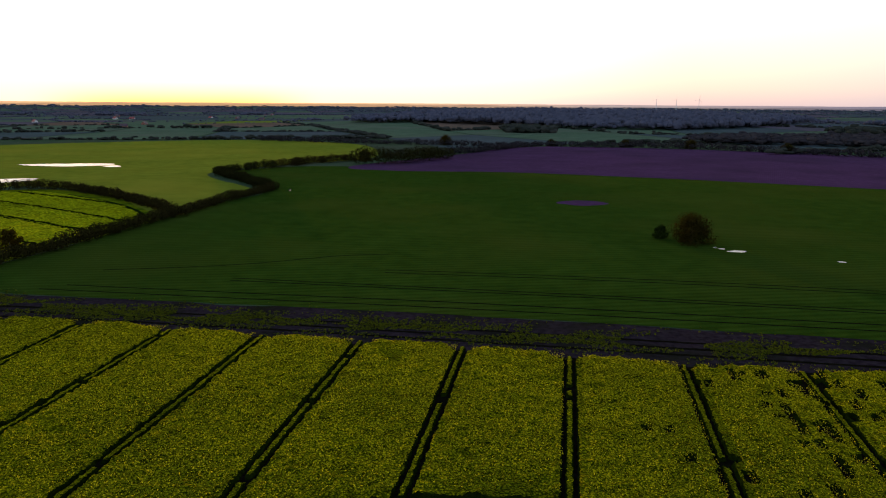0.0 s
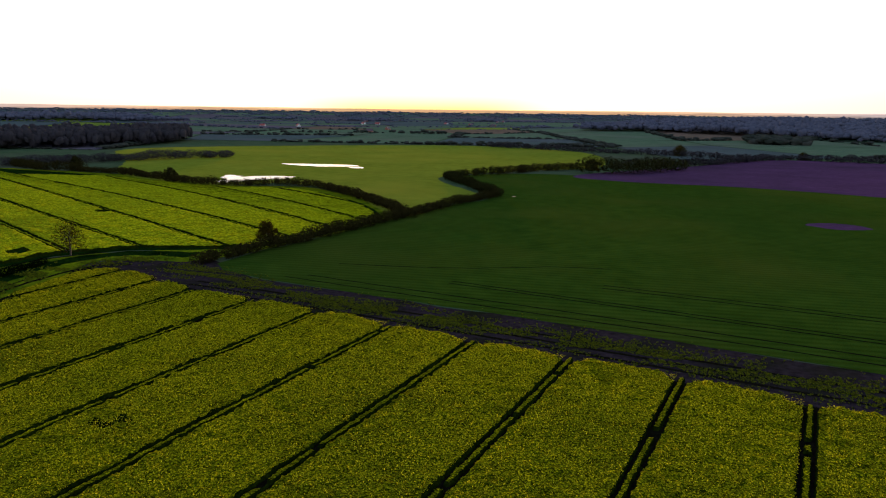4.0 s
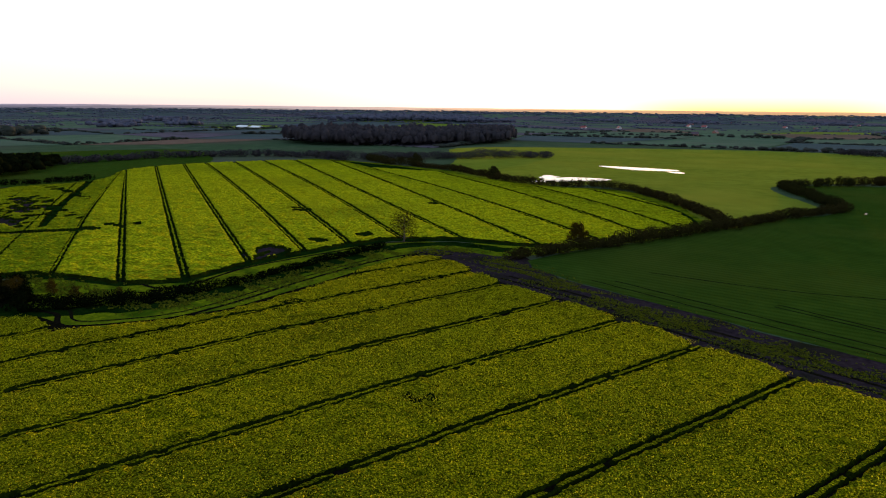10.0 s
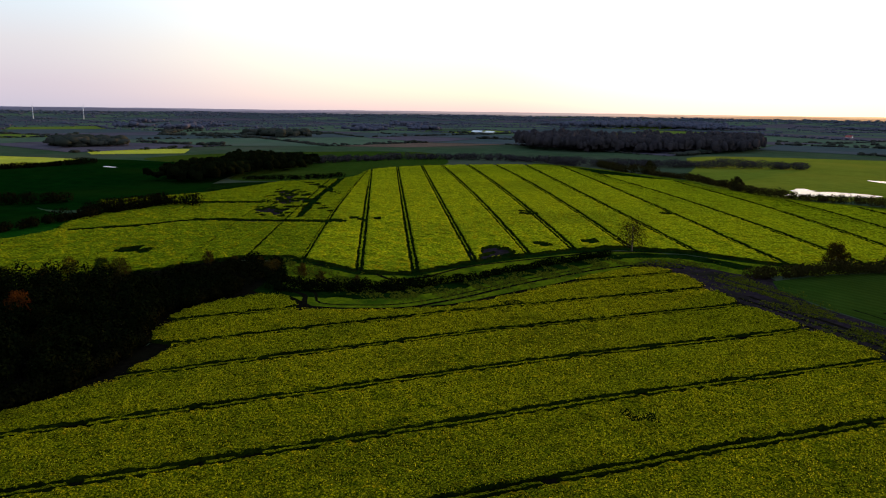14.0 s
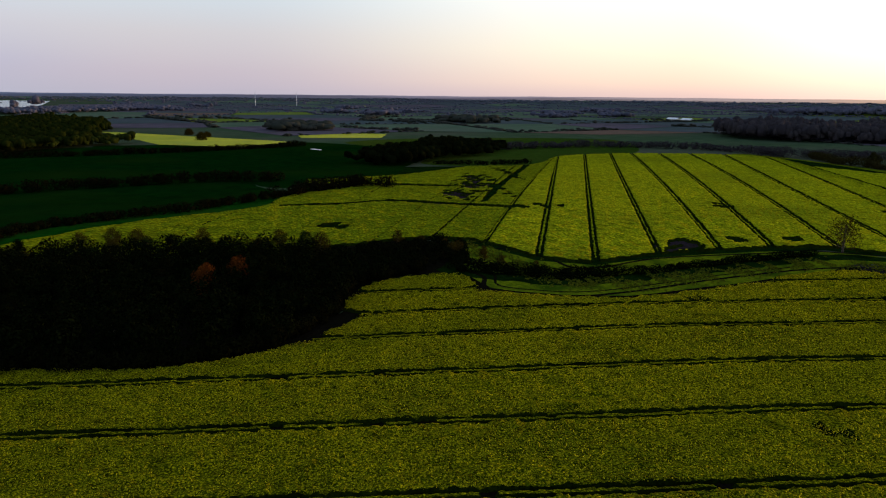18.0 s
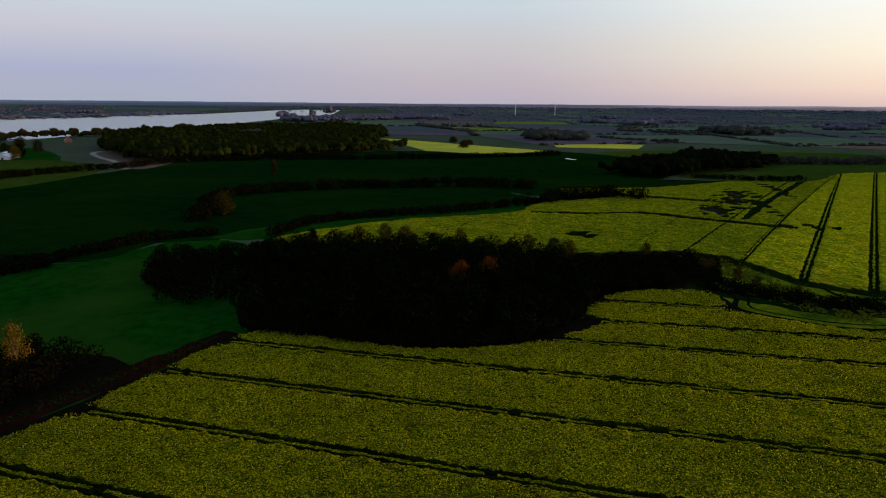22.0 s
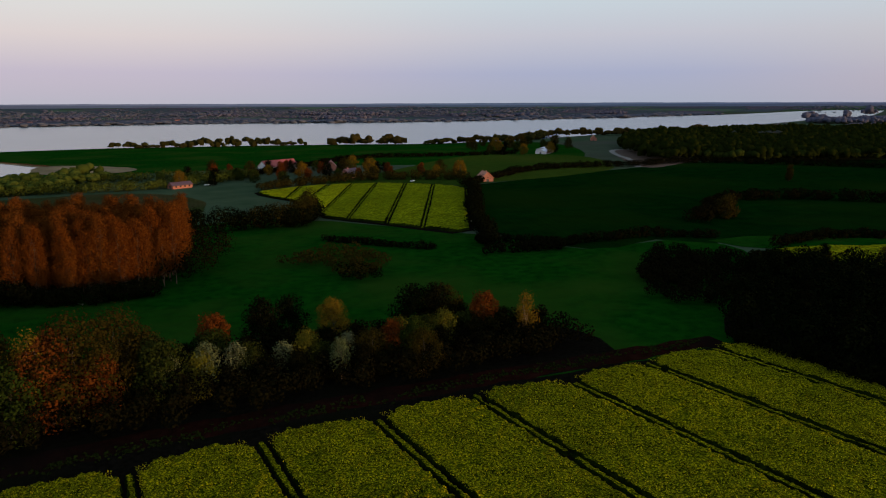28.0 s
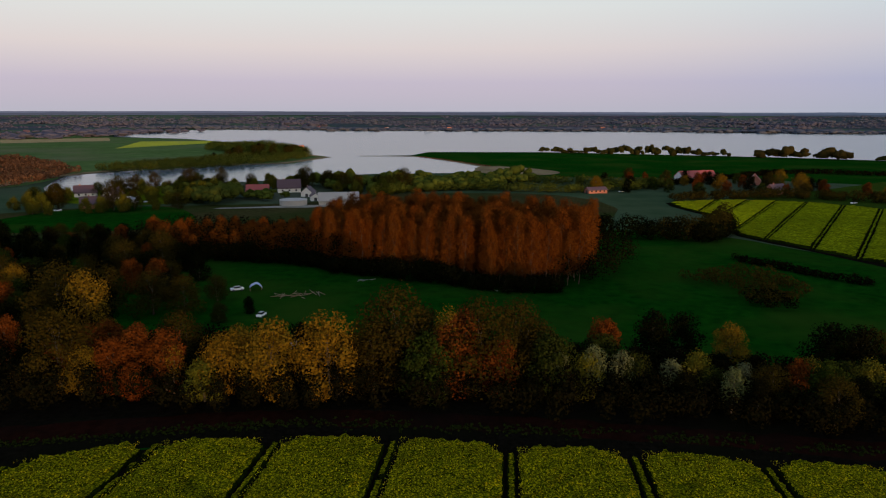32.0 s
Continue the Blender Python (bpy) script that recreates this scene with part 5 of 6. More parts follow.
one_off(make_tree("hedge_tree", 11.0, 11.0, 0.3, "leaf_hedge", 72, 90, 16, 0.8, label="round dark tree in the hedge by the pond", bare=0.04), -372, 446)
one_off(make_tree("hedge_tree", 13.0, 12.0, 0.3, "leaf_hedge", 73, 90, 16, 0.9, label="round dark tree behind the rape hill", bare=0.04), -508, 486)
bush = one_off(make_tree("field_bush", 11.5, 17.0, 0.4, "leaf_olive", 74, 230, 34, 0.5, label="big dark round bush standing in the wheat", category="bush", bare=0.02), 106, 289)
one_off(make_tree("field_bush", 6.0, 6.5, 0.2, "leaf_green", 75, 120, 14, 0.5, label="small pale green bush beside the big one", category="bush", bare=0.08), 95, 297)
one_off(make_tree("slope_tree", 12.0, 7.0, 0.3, "leaf_olive", 76, 90, 18, 0.7, label="slender olive tree in the hedge on the slope", bare=0.12, slim=0.7), -520, -216)
one_off(make_tree("slope_tree", 11.0, 12.0, 0.3, "leaf_olive", 77, 100, 20, 0.7, label="round budding tree in the hedge on the slope", bare=0.12), -326, -162)
for x, y, s in ((3, 976, 1.1), (-79, 700, 0.9), (330, 930, 1.0), (250, 958, 0.9), (420, 850, 1.0), (150, 975, 0.8)):
    grow(bush, x, y, s, r0.uniform(0, 360))

poplar = make_tree("poplar", 27.0, 8.5, 0.2, "leaf_poplar", 22, 170, 44, 0.32, "bark_poplar", "tall poplar with reddish-brown young leaves and pale trunk", group="poplar wood", bare=0.24, slim=0.8)
poplar.matrix_basis = pose(-68, -213, 0)
for x, y in scatter([(-68, -211), (-50, -206), (-19, -225), (12, -242), (24, -255), (18, -286), (-40, -282), (-84, -246)], 3.9, 50):
    edge = 1.0 if x < 0 else 0.93
    grow(poplar, x, y, r0.uniform(0.70, 0.95) * edge, r0.uniform(0, 360))
small_poplar = make_tree("young_poplar", 14.5, 8.0, 0.22, "leaf_poplar", 82, 190, 26, 0.36, "bark", "lower russet-brown tree beside the poplar wood", group="poplar wood", bare=0.12)
small_poplar.matrix_basis = pose(92, -290, 0)
for x, y in scatter([(24, -256), (60, -267), (88, -275), (96, -292), (60, -306), (22, -290)], 5.5, 52):
    grow(small_poplar, x, y, r0.uniform(0.68, 0.92), r0.uniform(0, 360))

KINDS = {}
for i, (key, leaf, lab, high, wide, bare, slim, size) in enumerate((
        ("gold", "leaf_gold", "golden-green tree in fresh leaf in the belt", 13, 11, 0.12, 1.0, 0.45),
        ("olive", "leaf_olive", "olive-brown budding tree in the belt", 13, 11, 0.15, 1.0, 0.45),
        ("green", "leaf_green", "green bushy tree in the belt", 10, 9, 0.10, 1.0, 0.45),
        ("russet", "leaf_russet", "russet-red budding tree in the belt", 11, 8, 0.12, 0.9, 0.42),
        ("dark", "leaf_dark", "dark evergreen tree in the belt", 11, 9, 0.05, 0.9, 0.45),
        ("blossom", "leaf_blossom", "shrub tree with white blossom in the belt", 8, 5, 0.35, 0.8, 0.32),
        ("yellow", "leaf_yellow", "yellow-green shrub tree in the belt", 8, 7, 0.12, 0.9, 0.38),
        ("birch", "leaf_gold", "pale-trunked birch with sparse golden leaves", 13, 6.5, 0.32, 0.8, 0.38))):
    KINDS[key] = make_tree("birch_tree" if key == "birch" else "belt_tree", high, wide, 0.24, leaf, 90 + i, 90 if key in ("birch", "blossom") else 300, 20, size * 0.72, "bark_pale" if key == "birch" else "bark", lab, "tree", "tree belt", bare=bare, slim=slim)
FIRST = dict(gold=(30, -135), olive=(-9, -142), green=(-46, -130), russet=(62, -150), dark=(-70, -140), blossom=(-72, -116), yellow=(-86, -116), birch=(-112, -100))
for key, (x, y) in FIRST.items():
    KINDS[key].matrix_basis = pose(x, y, 0)
BELT = (("gold", 24, -128, 1.22), ("gold", 12, -127, 1.28), ("gold", 35, -131, 1.04), ("olive", -2, -132, 1.51), ("olive", 3, -129, 1.22), ("gold", 63, -134, 0.80), ("russet", 56, -133, 1.03), ("russet", 53, -137, 1.27),
        ("russet", 46, -133, 1.20), ("russet", 52, -130, 0.70), ("olive", 46, -145, 1.00), ("birch", 44, -131, 0.85), ("birch", -12, -127, 1.41), ("yellow", 37, -127, 1.18), ("russet", -15, -126, 1.66), ("olive", -19, -126, 1.46),
        ("olive", -28, -131, 1.23), ("olive", -32, -133, 1.01), ("russet", -23, -124, 1.05), ("green", -8, -125, 1.21), ("green", -33, -124, 1.11), ("blossom", -35, -123, 1.11), ("blossom", -42, -121, 1.27), ("yellow", -40, -121, 1.07),
        ("blossom", -48, -121, 1.16), ("green", -51, -121, 0.87), ("blossom", -57, -118, 1.12), ("yellow", -63, -119, 1.12), ("blossom", -66, -110, 1.18), ("gold", -77, -130, 0.81), ("dark", -61, -136, 1.15), ("russet", -49, -134, 1.10),
        ("green", -66, -116, 0.73), ("olive", -74, -110, 0.82), ("russet", -80, -111, 0.87), ("olive", -82, -102, 0.75), ("green", -84, -108, 0.96), ("green", -92, -112, 0.80), ("yellow", -96, -111, 1.05), ("green", -101, -112, 0.68),
        ("dark", -96, -124, 1.15), ("olive", -106, -124, 0.92), ("russet", -107, -109, 1.11), ("dark", -100, -120, 1.06), ("gold", 76, -169, 1.25), ("olive", 83, -174, 1.46), ("olive", 78, -193, 1.12), ("russet", 71, -216, 1.07),
        ("olive", 65, -191, 1.00), ("olive", 56, -190, 0.94), ("olive", 68, -136, 1.28), ("russet", 67, -149, 0.83), ("russet", 69, -139, 0.89),
        ("gold", 110, -210, 0.9), ("olive", 50, -205, 0.7), ("green", 45, -182, 0.5), ("dark", 38, -190, 0.45), ("olive", 100, -150, 0.9), ("russet", 88, -156, 1.0), ("green", -104, -112, 0.7), ("dark", -110, -122, 0.7))
for key, x, y, s in BELT:
    grow(KINDS[key], x, y, s * r0.uniform(0.95, 1.05), r0.uniform(0, 360))
# near-black filler trees stand in for the shade between the belt trees
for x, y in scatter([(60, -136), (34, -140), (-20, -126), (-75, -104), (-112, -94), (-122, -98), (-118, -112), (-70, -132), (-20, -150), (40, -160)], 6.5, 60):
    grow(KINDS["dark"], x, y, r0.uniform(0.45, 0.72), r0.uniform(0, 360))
# half of the grove in near-black, for the dark gaps between its trees
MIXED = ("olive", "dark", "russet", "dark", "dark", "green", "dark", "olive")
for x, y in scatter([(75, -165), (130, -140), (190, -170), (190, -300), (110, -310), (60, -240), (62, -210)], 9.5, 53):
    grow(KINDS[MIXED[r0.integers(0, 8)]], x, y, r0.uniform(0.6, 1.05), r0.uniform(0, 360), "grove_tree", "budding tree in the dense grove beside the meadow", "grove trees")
# front of the thicket in near-black trees only, shade put into their colour
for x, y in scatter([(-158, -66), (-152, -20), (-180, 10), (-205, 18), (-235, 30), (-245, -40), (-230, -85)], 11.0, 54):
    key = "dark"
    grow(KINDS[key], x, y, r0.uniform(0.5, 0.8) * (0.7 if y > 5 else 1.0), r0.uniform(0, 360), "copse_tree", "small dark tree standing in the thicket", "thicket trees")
# lighter kinds behind, their colour standing for lit crowns
for x, y in scatter([(-226, -100), (-258, -100), (-272, -50), (-268, 10), (-245, 25), (-232, -30)], 10.0, 541):
    key = ("olive", "green", "olive", "dark", "green", "yellow")[r0.integers(0, 6)]
    grow(KINDS[key], x, y, r0.uniform(0.40, 0.68), r0.uniform(0, 360), "copse_tree", "lighter tree on the far side of the thicket, coloured for a lit crown", "thicket trees")
for x, y, k in ((-224, 74, 0.3), (-216, 84, 0.25), (-258, 52, 0.35), (-252, 60, 0.3), (-246, 64, 0.35), (-240, 72, 0.28), (-232, 70, 0.3), (-266, 44, 0.4), (-238, 60, 0.4)):
    grow(KINDS["olive"], x, y, k, r0.uniform(0, 360), "ditch_bush", "brown leafless bush at the end of the ditch", "ditch bushes")
grow(KINDS["russet"], -200, -20, 0.95, 40)
grow(KINDS["russet"], -207, -12, 0.9, 140)
# garden and shore trees among the farms, none where they would hide the houses from the camera
CLEAR_VIEW = np.array([(97, -515), (30, -515), (0, -440), (0, -400), (60, -400), (125, -430), (175, -405), (205, -495), (160, -480), (140, -440), (110, -440)], float)
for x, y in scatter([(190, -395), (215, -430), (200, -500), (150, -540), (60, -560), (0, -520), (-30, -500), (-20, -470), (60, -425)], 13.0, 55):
    if inside(np.array([[x, y]]), CLEAR_VIEW)[0]:
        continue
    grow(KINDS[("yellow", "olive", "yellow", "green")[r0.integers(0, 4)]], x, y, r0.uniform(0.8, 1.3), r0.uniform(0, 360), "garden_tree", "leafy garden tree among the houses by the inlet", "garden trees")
for x, y in scatter([(-150, -480), (-185, -455), (-260, -450), (-330, -410), (-360, -380), (-380, -420), (-330, -520), (-250, -560), (-200, -540)], 21.0, 56):
    grow(KINDS[("russet", "olive", "green", "dark", "gold")[r0.integers(0, 5)]], x, y, r0.uniform(0.7, 1.1), r0.uniform(0, 360), "farm_tree", "budding tree round the farmsteads", "farm trees")
for x, y in scatter([(-520, -560), (-600, -500), (-690, -560), (-760, -640), (-700, -700), (-560, -640)], 32.0, 57):
    grow(KINDS[("olive", "olive", "green", "dark", "gold")[r0.integers(0, 5)]], x, y, r0.uniform(0.8, 1.2), r0.uniform(0, 360), "paddock_tree", "tree beside the white farm halls near the lake", "paddock trees")
for x, y in scatter([(60, -910), (110, -860), (190, -800), (150, -1000), (100, -980)], 20.0, 58):
    grow(KINDS[("olive", "green", "dark")[r0.integers(0, 3)]], x, y, r0.uniform(0.8, 1.3), r0.uniform(0, 360), "headland_tree", "dark tree on the wooded headland of the inlet", "headland trees")
for x, y in scatter([(-860, 0), (-800, -60), (-1100, -290), (-1000, -20), (-940, 120), (-1060, 140), (-900, 10)], 105.0, 59):
    grow(bush, x, y, r0.uniform(0.6, 0.9), r0.uniform(0, 360))


# ---------------------------------------------------------------- far plain: patchwork of fields with hedges
def far_plain():
    r = np.random.default_rng(99)
    cell = 240.0
    lake = np.array(LAKE, float)
    pen = spline([(46, -895), (95, -795), (208, -748), (275, -655), (290, -560), (400, -500), (900, -700), (1000, -1300), (900, -1800), (690, -1960), (560, -1630), (364, -1495), (224, -1275), (143, -1125)], True, 40.0)
    mats = ("plain_green_haze", "plain_dark_haze", "meadow", "farmland", "brown_field", "plain_pale", "plain_mauve_haze")
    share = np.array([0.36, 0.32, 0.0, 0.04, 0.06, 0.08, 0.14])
    sheets = {k: ([], []) for k in mats}
    cen = []
    g = np.arange(-4600, 4601, cell)
    turn = radians(17)
    rot = np.array([[math.cos(turn), -math.sin(turn)], [math.sin(turn), math.cos(turn)]])
    X, Y = np.meshgrid(g, g)
    corner = np.stack([X, Y], -1) + r.uniform(-0.34, 0.34, (*X.shape, 2)) * cell
    corner = corner @ rot.T
    known = [np.array([(-1140, -310), (-700, -560), (-300, -600), (60, -300), (200, -100), (700, 100), (720, 780), (130, 990), (-130, 1010), (-330, 1085), (-720, 780), (-960, 430), (-1100, 150)], float), pen]
    for i in range(len(g) - 1):
        for j in range(len(g) - 1):
            p = np.array([corner[i, j], corner[i, j + 1], corner[i + 1, j + 1], corner[i + 1, j]])
            c = p.mean(0)
            rad = np.hypot(*c)
            if rad < 560 or rad > 4600:
                continue
            if inside(p, lake).any() or inside(c[None], lake)[0] or any(inside(c[None], k)[0] or inside(p, k).sum() > 1 for k in known) or edge_distance(c[None], lake)[0] < 90:
                continue
            # beyond 2400 m only field colours with the haze painted in
            k = mats[r.choice(7, p=share / share.sum())] if rad < 2400 else ("plain_dark_haze", "plain_green_haze", "plain_mauve_haze", "plain_dark_haze")[r.integers(0, 4)]
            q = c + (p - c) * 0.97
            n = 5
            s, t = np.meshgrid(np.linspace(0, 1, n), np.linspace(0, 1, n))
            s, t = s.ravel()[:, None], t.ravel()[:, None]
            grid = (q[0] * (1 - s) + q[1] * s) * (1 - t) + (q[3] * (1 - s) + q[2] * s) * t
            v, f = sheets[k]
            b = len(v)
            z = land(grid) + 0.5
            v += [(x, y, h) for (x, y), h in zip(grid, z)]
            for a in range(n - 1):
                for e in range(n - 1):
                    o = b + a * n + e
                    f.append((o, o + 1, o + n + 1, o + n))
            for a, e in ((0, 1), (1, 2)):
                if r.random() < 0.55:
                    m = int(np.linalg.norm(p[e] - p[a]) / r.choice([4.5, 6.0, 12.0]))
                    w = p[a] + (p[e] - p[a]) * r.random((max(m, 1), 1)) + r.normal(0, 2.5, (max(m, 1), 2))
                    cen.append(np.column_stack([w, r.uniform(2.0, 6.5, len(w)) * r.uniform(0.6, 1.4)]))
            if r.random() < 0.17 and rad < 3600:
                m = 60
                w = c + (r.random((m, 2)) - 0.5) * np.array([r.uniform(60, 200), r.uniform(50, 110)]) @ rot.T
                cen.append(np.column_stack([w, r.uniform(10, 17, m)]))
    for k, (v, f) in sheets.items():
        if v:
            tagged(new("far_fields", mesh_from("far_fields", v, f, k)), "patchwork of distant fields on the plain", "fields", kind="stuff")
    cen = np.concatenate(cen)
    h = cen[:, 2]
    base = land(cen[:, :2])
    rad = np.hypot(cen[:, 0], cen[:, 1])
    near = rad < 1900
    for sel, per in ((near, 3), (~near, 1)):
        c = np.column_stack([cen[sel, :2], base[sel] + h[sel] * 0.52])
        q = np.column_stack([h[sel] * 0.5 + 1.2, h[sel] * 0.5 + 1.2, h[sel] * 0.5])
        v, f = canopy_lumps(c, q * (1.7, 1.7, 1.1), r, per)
        # beyond 1900 m the hedgerows take the hazed leaf colour
        tagged(new("far_hedgerows", quads_mesh("far_hedgerows", v, f, "leaf_far_haze" if per == 1 else "leaf_plain", True)), "dark hedgerows, copses and lone trees on the plain", "hedgerows", kind="stuff")


far_plain()


def shore_belt(name, points, wide, count, high, label, seed, leaf="leaf_far_haze"):
    r = np.random.default_rng(seed)
    line = spline(points, False, 30.0)
    i = r.integers(0, len(line) - 1, count)
    xy = line[i] + (line[i + 1] - line[i]) * r.random((count, 1)) + r.normal(0, wide / 2, (count, 2))
    h = high * r.uniform(0.6, 1.3, count) * (0.4 + value_noise(xy, 160.0, seed))
    v, f = canopy_lumps(np.column_stack([xy, land(xy) + h * 0.4]), np.column_stack([h * 1.5 + 4, h * 1.5 + 4, h * 0.55]), r, 1)
    tagged(new(name, quads_mesh(name, v, f, leaf, True)), label, "trees", kind="stuff")


shore_belt("far_shore_trees", [(700, -2500), (548, -2480), (-96, -2190), (-765, -2090), (-1370, -1800), (-2210, -1720), (-3060, -1800)], 120, 5200, 9.0, "dark woods along the far lake shore", 81, "leaf_skyline_haze")
shore_belt("far_shore_trees", [(1500, -3600), (600, -3700), (-800, -3600), (-1900, -3200), (-3000, -2700)], 500, 4500, 7.0, "dark forest on the skyline beyond the lake", 82, "leaf_skyline_haze")
shore_belt("rim_trees", [(-3100, 3400), (-3900, 2200), (-4400, 900), (-4500, -300), (-4300, -1500)], 500, 4200, 7.0, "dark woods on the skyline", 83, "leaf_skyline_haze")
shore_belt("rim_trees", [(-3100, 3400), (-1800, 4150), (-600, 4400), (700, 4400), (1900, 4100), (3100, 3300)], 500, 4200, 7.0, "dark woods on the skyline", 84, "leaf_skyline_haze")
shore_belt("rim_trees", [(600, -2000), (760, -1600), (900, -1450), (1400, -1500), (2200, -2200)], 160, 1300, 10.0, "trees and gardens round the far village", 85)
ribbon("reed_belt", [(700, -2440), (548, -2418), (-96, -2112), (-765, -2014), (-1370, -1717), (-2210, -1642), (-3060, -1717)], 26.0, 0.6, "reed", "pale reed belt along the far lake shore", "reeds")
ribbon("reed_belt", [(49, -893), (92, -792), (150, -770), (208, -748), (272, -655), (286, -555)], 14.0, 0.5, "reed", "brown reed belt along the inlet", "reeds")
ribbon("reed_belt", [(60, -905), (110, -1000), (140, -1125)], 10.0, 0.5, "reed", "brown reed belt round the headland", "reeds")
sheet("reed_bed", [(-122, -722), (-106, -646), (-150, -610), (-185, -640), (-160, -700)], 0.45, "reed", "pale straw-coloured reed bed at the end of the inlet", "reeds")
ribbon("reed_belt", [(-122, -722), (-100, -800), (-66, -885), (8, -905)], 6.0, 0.5, "reed", "narrow reed spit across the inlet", "reeds")
ribbon("sand_road", [(-534, -355), (-570, -385), (-608, -419), (-640, -455), (-690, -499), (-725, -510), (-760, -490)], 6.0, 0.16, "sand_road", "pale sand road curving between fields", "road")
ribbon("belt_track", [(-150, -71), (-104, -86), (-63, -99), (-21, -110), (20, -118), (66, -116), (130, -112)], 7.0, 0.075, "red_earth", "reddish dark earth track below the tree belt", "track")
# dark sheets in place of the shade on the ground below the trees
sheet("belt_floor", [(150, -102), (66, -107), (0, -109), (-84, -88), (-118, -79), (-128, -90), (-125, -110), (-70, -138), (-20, -152), (40, -168), (140, -165)], 0.068, "soil", "earth under the tree belt, its shade put into the dark colour", "earth")
sheet("copse_floor", [(-150, -66), (-146, -25), (-150, -11), (-158, 4), (-178, 16), (-203, 24), (-222, 52), (-262, 62), (-270, 20), (-262, -50), (-250, -105), (-190, -88)], 0.105, "soil", "earth under the thicket, coloured near-black for its shade", "earth")


# ---------------------------------------------------------------- buildings
def box(bm, x0, x1, y0, y1, z0, z1):
    v = [bm.verts.new(p) for p in ((x0, y0, z0), (x1, y0, z0), (x1, y1, z0), (x0, y1, z0), (x0, y0, z1), (x1, y0, z1), (x1, y1, z1), (x0, y1, z1))]
    for f in ((3, 2, 1, 0), (4, 5, 6, 7), (0, 1, 5, 4), (1, 2, 6, 5), (2, 3, 7, 6), (3, 0, 4, 7)):
        bm.faces.new([v[k] for k in f])


def bm_part(name, bm, material, parent, label=""):
    me = bpy.data.meshes.new(name)
    bm.to_mesh(me)
    bm.free()
    me.materials.append(MATS[material])
    return part(name, me, parent, label)


def house(name, x, y, turn, long, deep, eaves, ridge, wall, roof, label, category="house", windows=3, chimney=True):
    """Gabled building: walls with gables, a thick roof, windows, a door and a chimney."""
    top = tagged(new(name), label, category)
    bm = bmesh.new()
    box(bm, -long / 2, long / 2, -deep / 2, deep / 2, 0, eaves)
    for s in (-1, 1):
        a = [bm.verts.new((s * long / 2, u, z)) for u, z in ((-deep / 2, eaves), (deep / 2, eaves), (0, ridge))]
        bm.faces.new(a)
    bm_part("wall", bm, wall, top)
    bm = bmesh.new()
    o, th = 0.5, 0.25
    for s in (-1, 1):
        drop = (ridge - eaves) / (deep / 2) * o
        pts = [(-long / 2 - o, s * (deep / 2 + o), eaves - drop), (long / 2 + o, s * (deep / 2 + o), eaves - drop), (long / 2 + o, 0, ridge), (-long / 2 - o, 0, ridge)]
        low = [bm.verts.new(p) for p in pts]
        up = [bm.verts.new((a, b, c + th)) for a, b, c in pts]
        bm.faces.new(up if s < 0 else up[::-1])
        bm.faces.new(low[::-1] if s < 0 else low)
        for k in range(4):
            bm.faces.new([low[k], low[(k + 1) % 4], up[(k + 1) % 4], up[k]])
    r = bm_part("roof", bm, roof, top)
    if chimney:
        bm = bmesh.new()
        box(bm, long * 0.2, long * 0.2 + 0.7, -0.35, 0.35, ridge - 0.6, ridge + 1.0)
        bm_part("chimney", bm, "brick_wall", r)
    for s in (-1, 1):
        for k in range(windows):
            bm = bmesh.new()
            cx = (k + 0.5) / windows * long * 0.9 - long * 0.45
            box(bm, cx - 0.6, cx + 0.6, s * deep / 2 - 0.03, s * deep / 2 + 0.03, 1.0, 2.2)
            bm_part("window", bm, "dark_glass", top)
    for s in (-1, 1):
        bm = bmesh.new()
        box(bm, s * long / 2 - 0.03, s * long / 2 + 0.03, -1.0, 1.0, 0.0 if s > 0 else 1.0, 2.2)
        bm_part("door" if s > 0 else "window", bm, "dark_gate" if s > 0 else "dark_glass", top)
    top.matrix_basis = pose(x, y, 0, 0, 0, turn)
    return top


wood("garden_trees", [(118, -440), (92, -425), (88, -470), (98, -510), (130, -520), (140, -480)], 10.0, 6.5, "leaf_garden", "dense leafy garden trees beside the red barn", 120, 0.8, 40, "garden trees", solid=True)
wood("garden_trees", [(66, -475), (60, -460), (70, -450), (84, -455), (82, -476)], 5.5, 5.5, "leaf_garden", "garden bushes before the red barn", 121, 0.6, 40, "garden trees", solid=True)
wood("garden_trees", [(30, -500), (-20, -488), (-60, -500), (-110, -520), (-140, -560), (-60, -545), (10, -530)], 9.0, 7.0, "leaf_garden", "dense green trees along the inlet shore", 122, 0.8, 36, "garden trees", solid=True)
house("house", 165, -429, 20, 18, 10, 3.0, 7.0, "brick_wall", "roof_dark", "low brick house with a dull reddish roof")
house("house", 194, -490, 20, 14, 9, 3.0, 7.5, "white_wall", "roof_dark", "white house with a dark roof among trees")
house("house", 167, -464, 70, 11, 9, 3.4, 8.5, "white_wall", "roof_dark", "white gabled house with a steep dark roof")
house("garage", 152, -450, 15, 9, 6, 2.6, 4.0, "white_wall", "roof_white", "low white outbuilding beside the house", "outbuilding", 1, False)
house("barn", 78, -488, 5, 15, 11, 2.6, 7.0, "brick_wall", "roof_red", "barn with a bright red roof", "barn", 4, False)
house("house", 58, -503, 10, 16, 10, 3.4, 9.0, "white_wall", "roof_dark", "large white farmhouse with a dark red roof")
house("house", 42, -476, 80, 10, 8, 2.8, 6.5, "white_wall", "roof_dark", "white house with a dark roof by the inlet")
house("shed", 36, -452, 100, 8, 6, 3.0, 5.0, "white_wall", "roof_dark", "small white shed with a dark roof", "shed", 1, False)
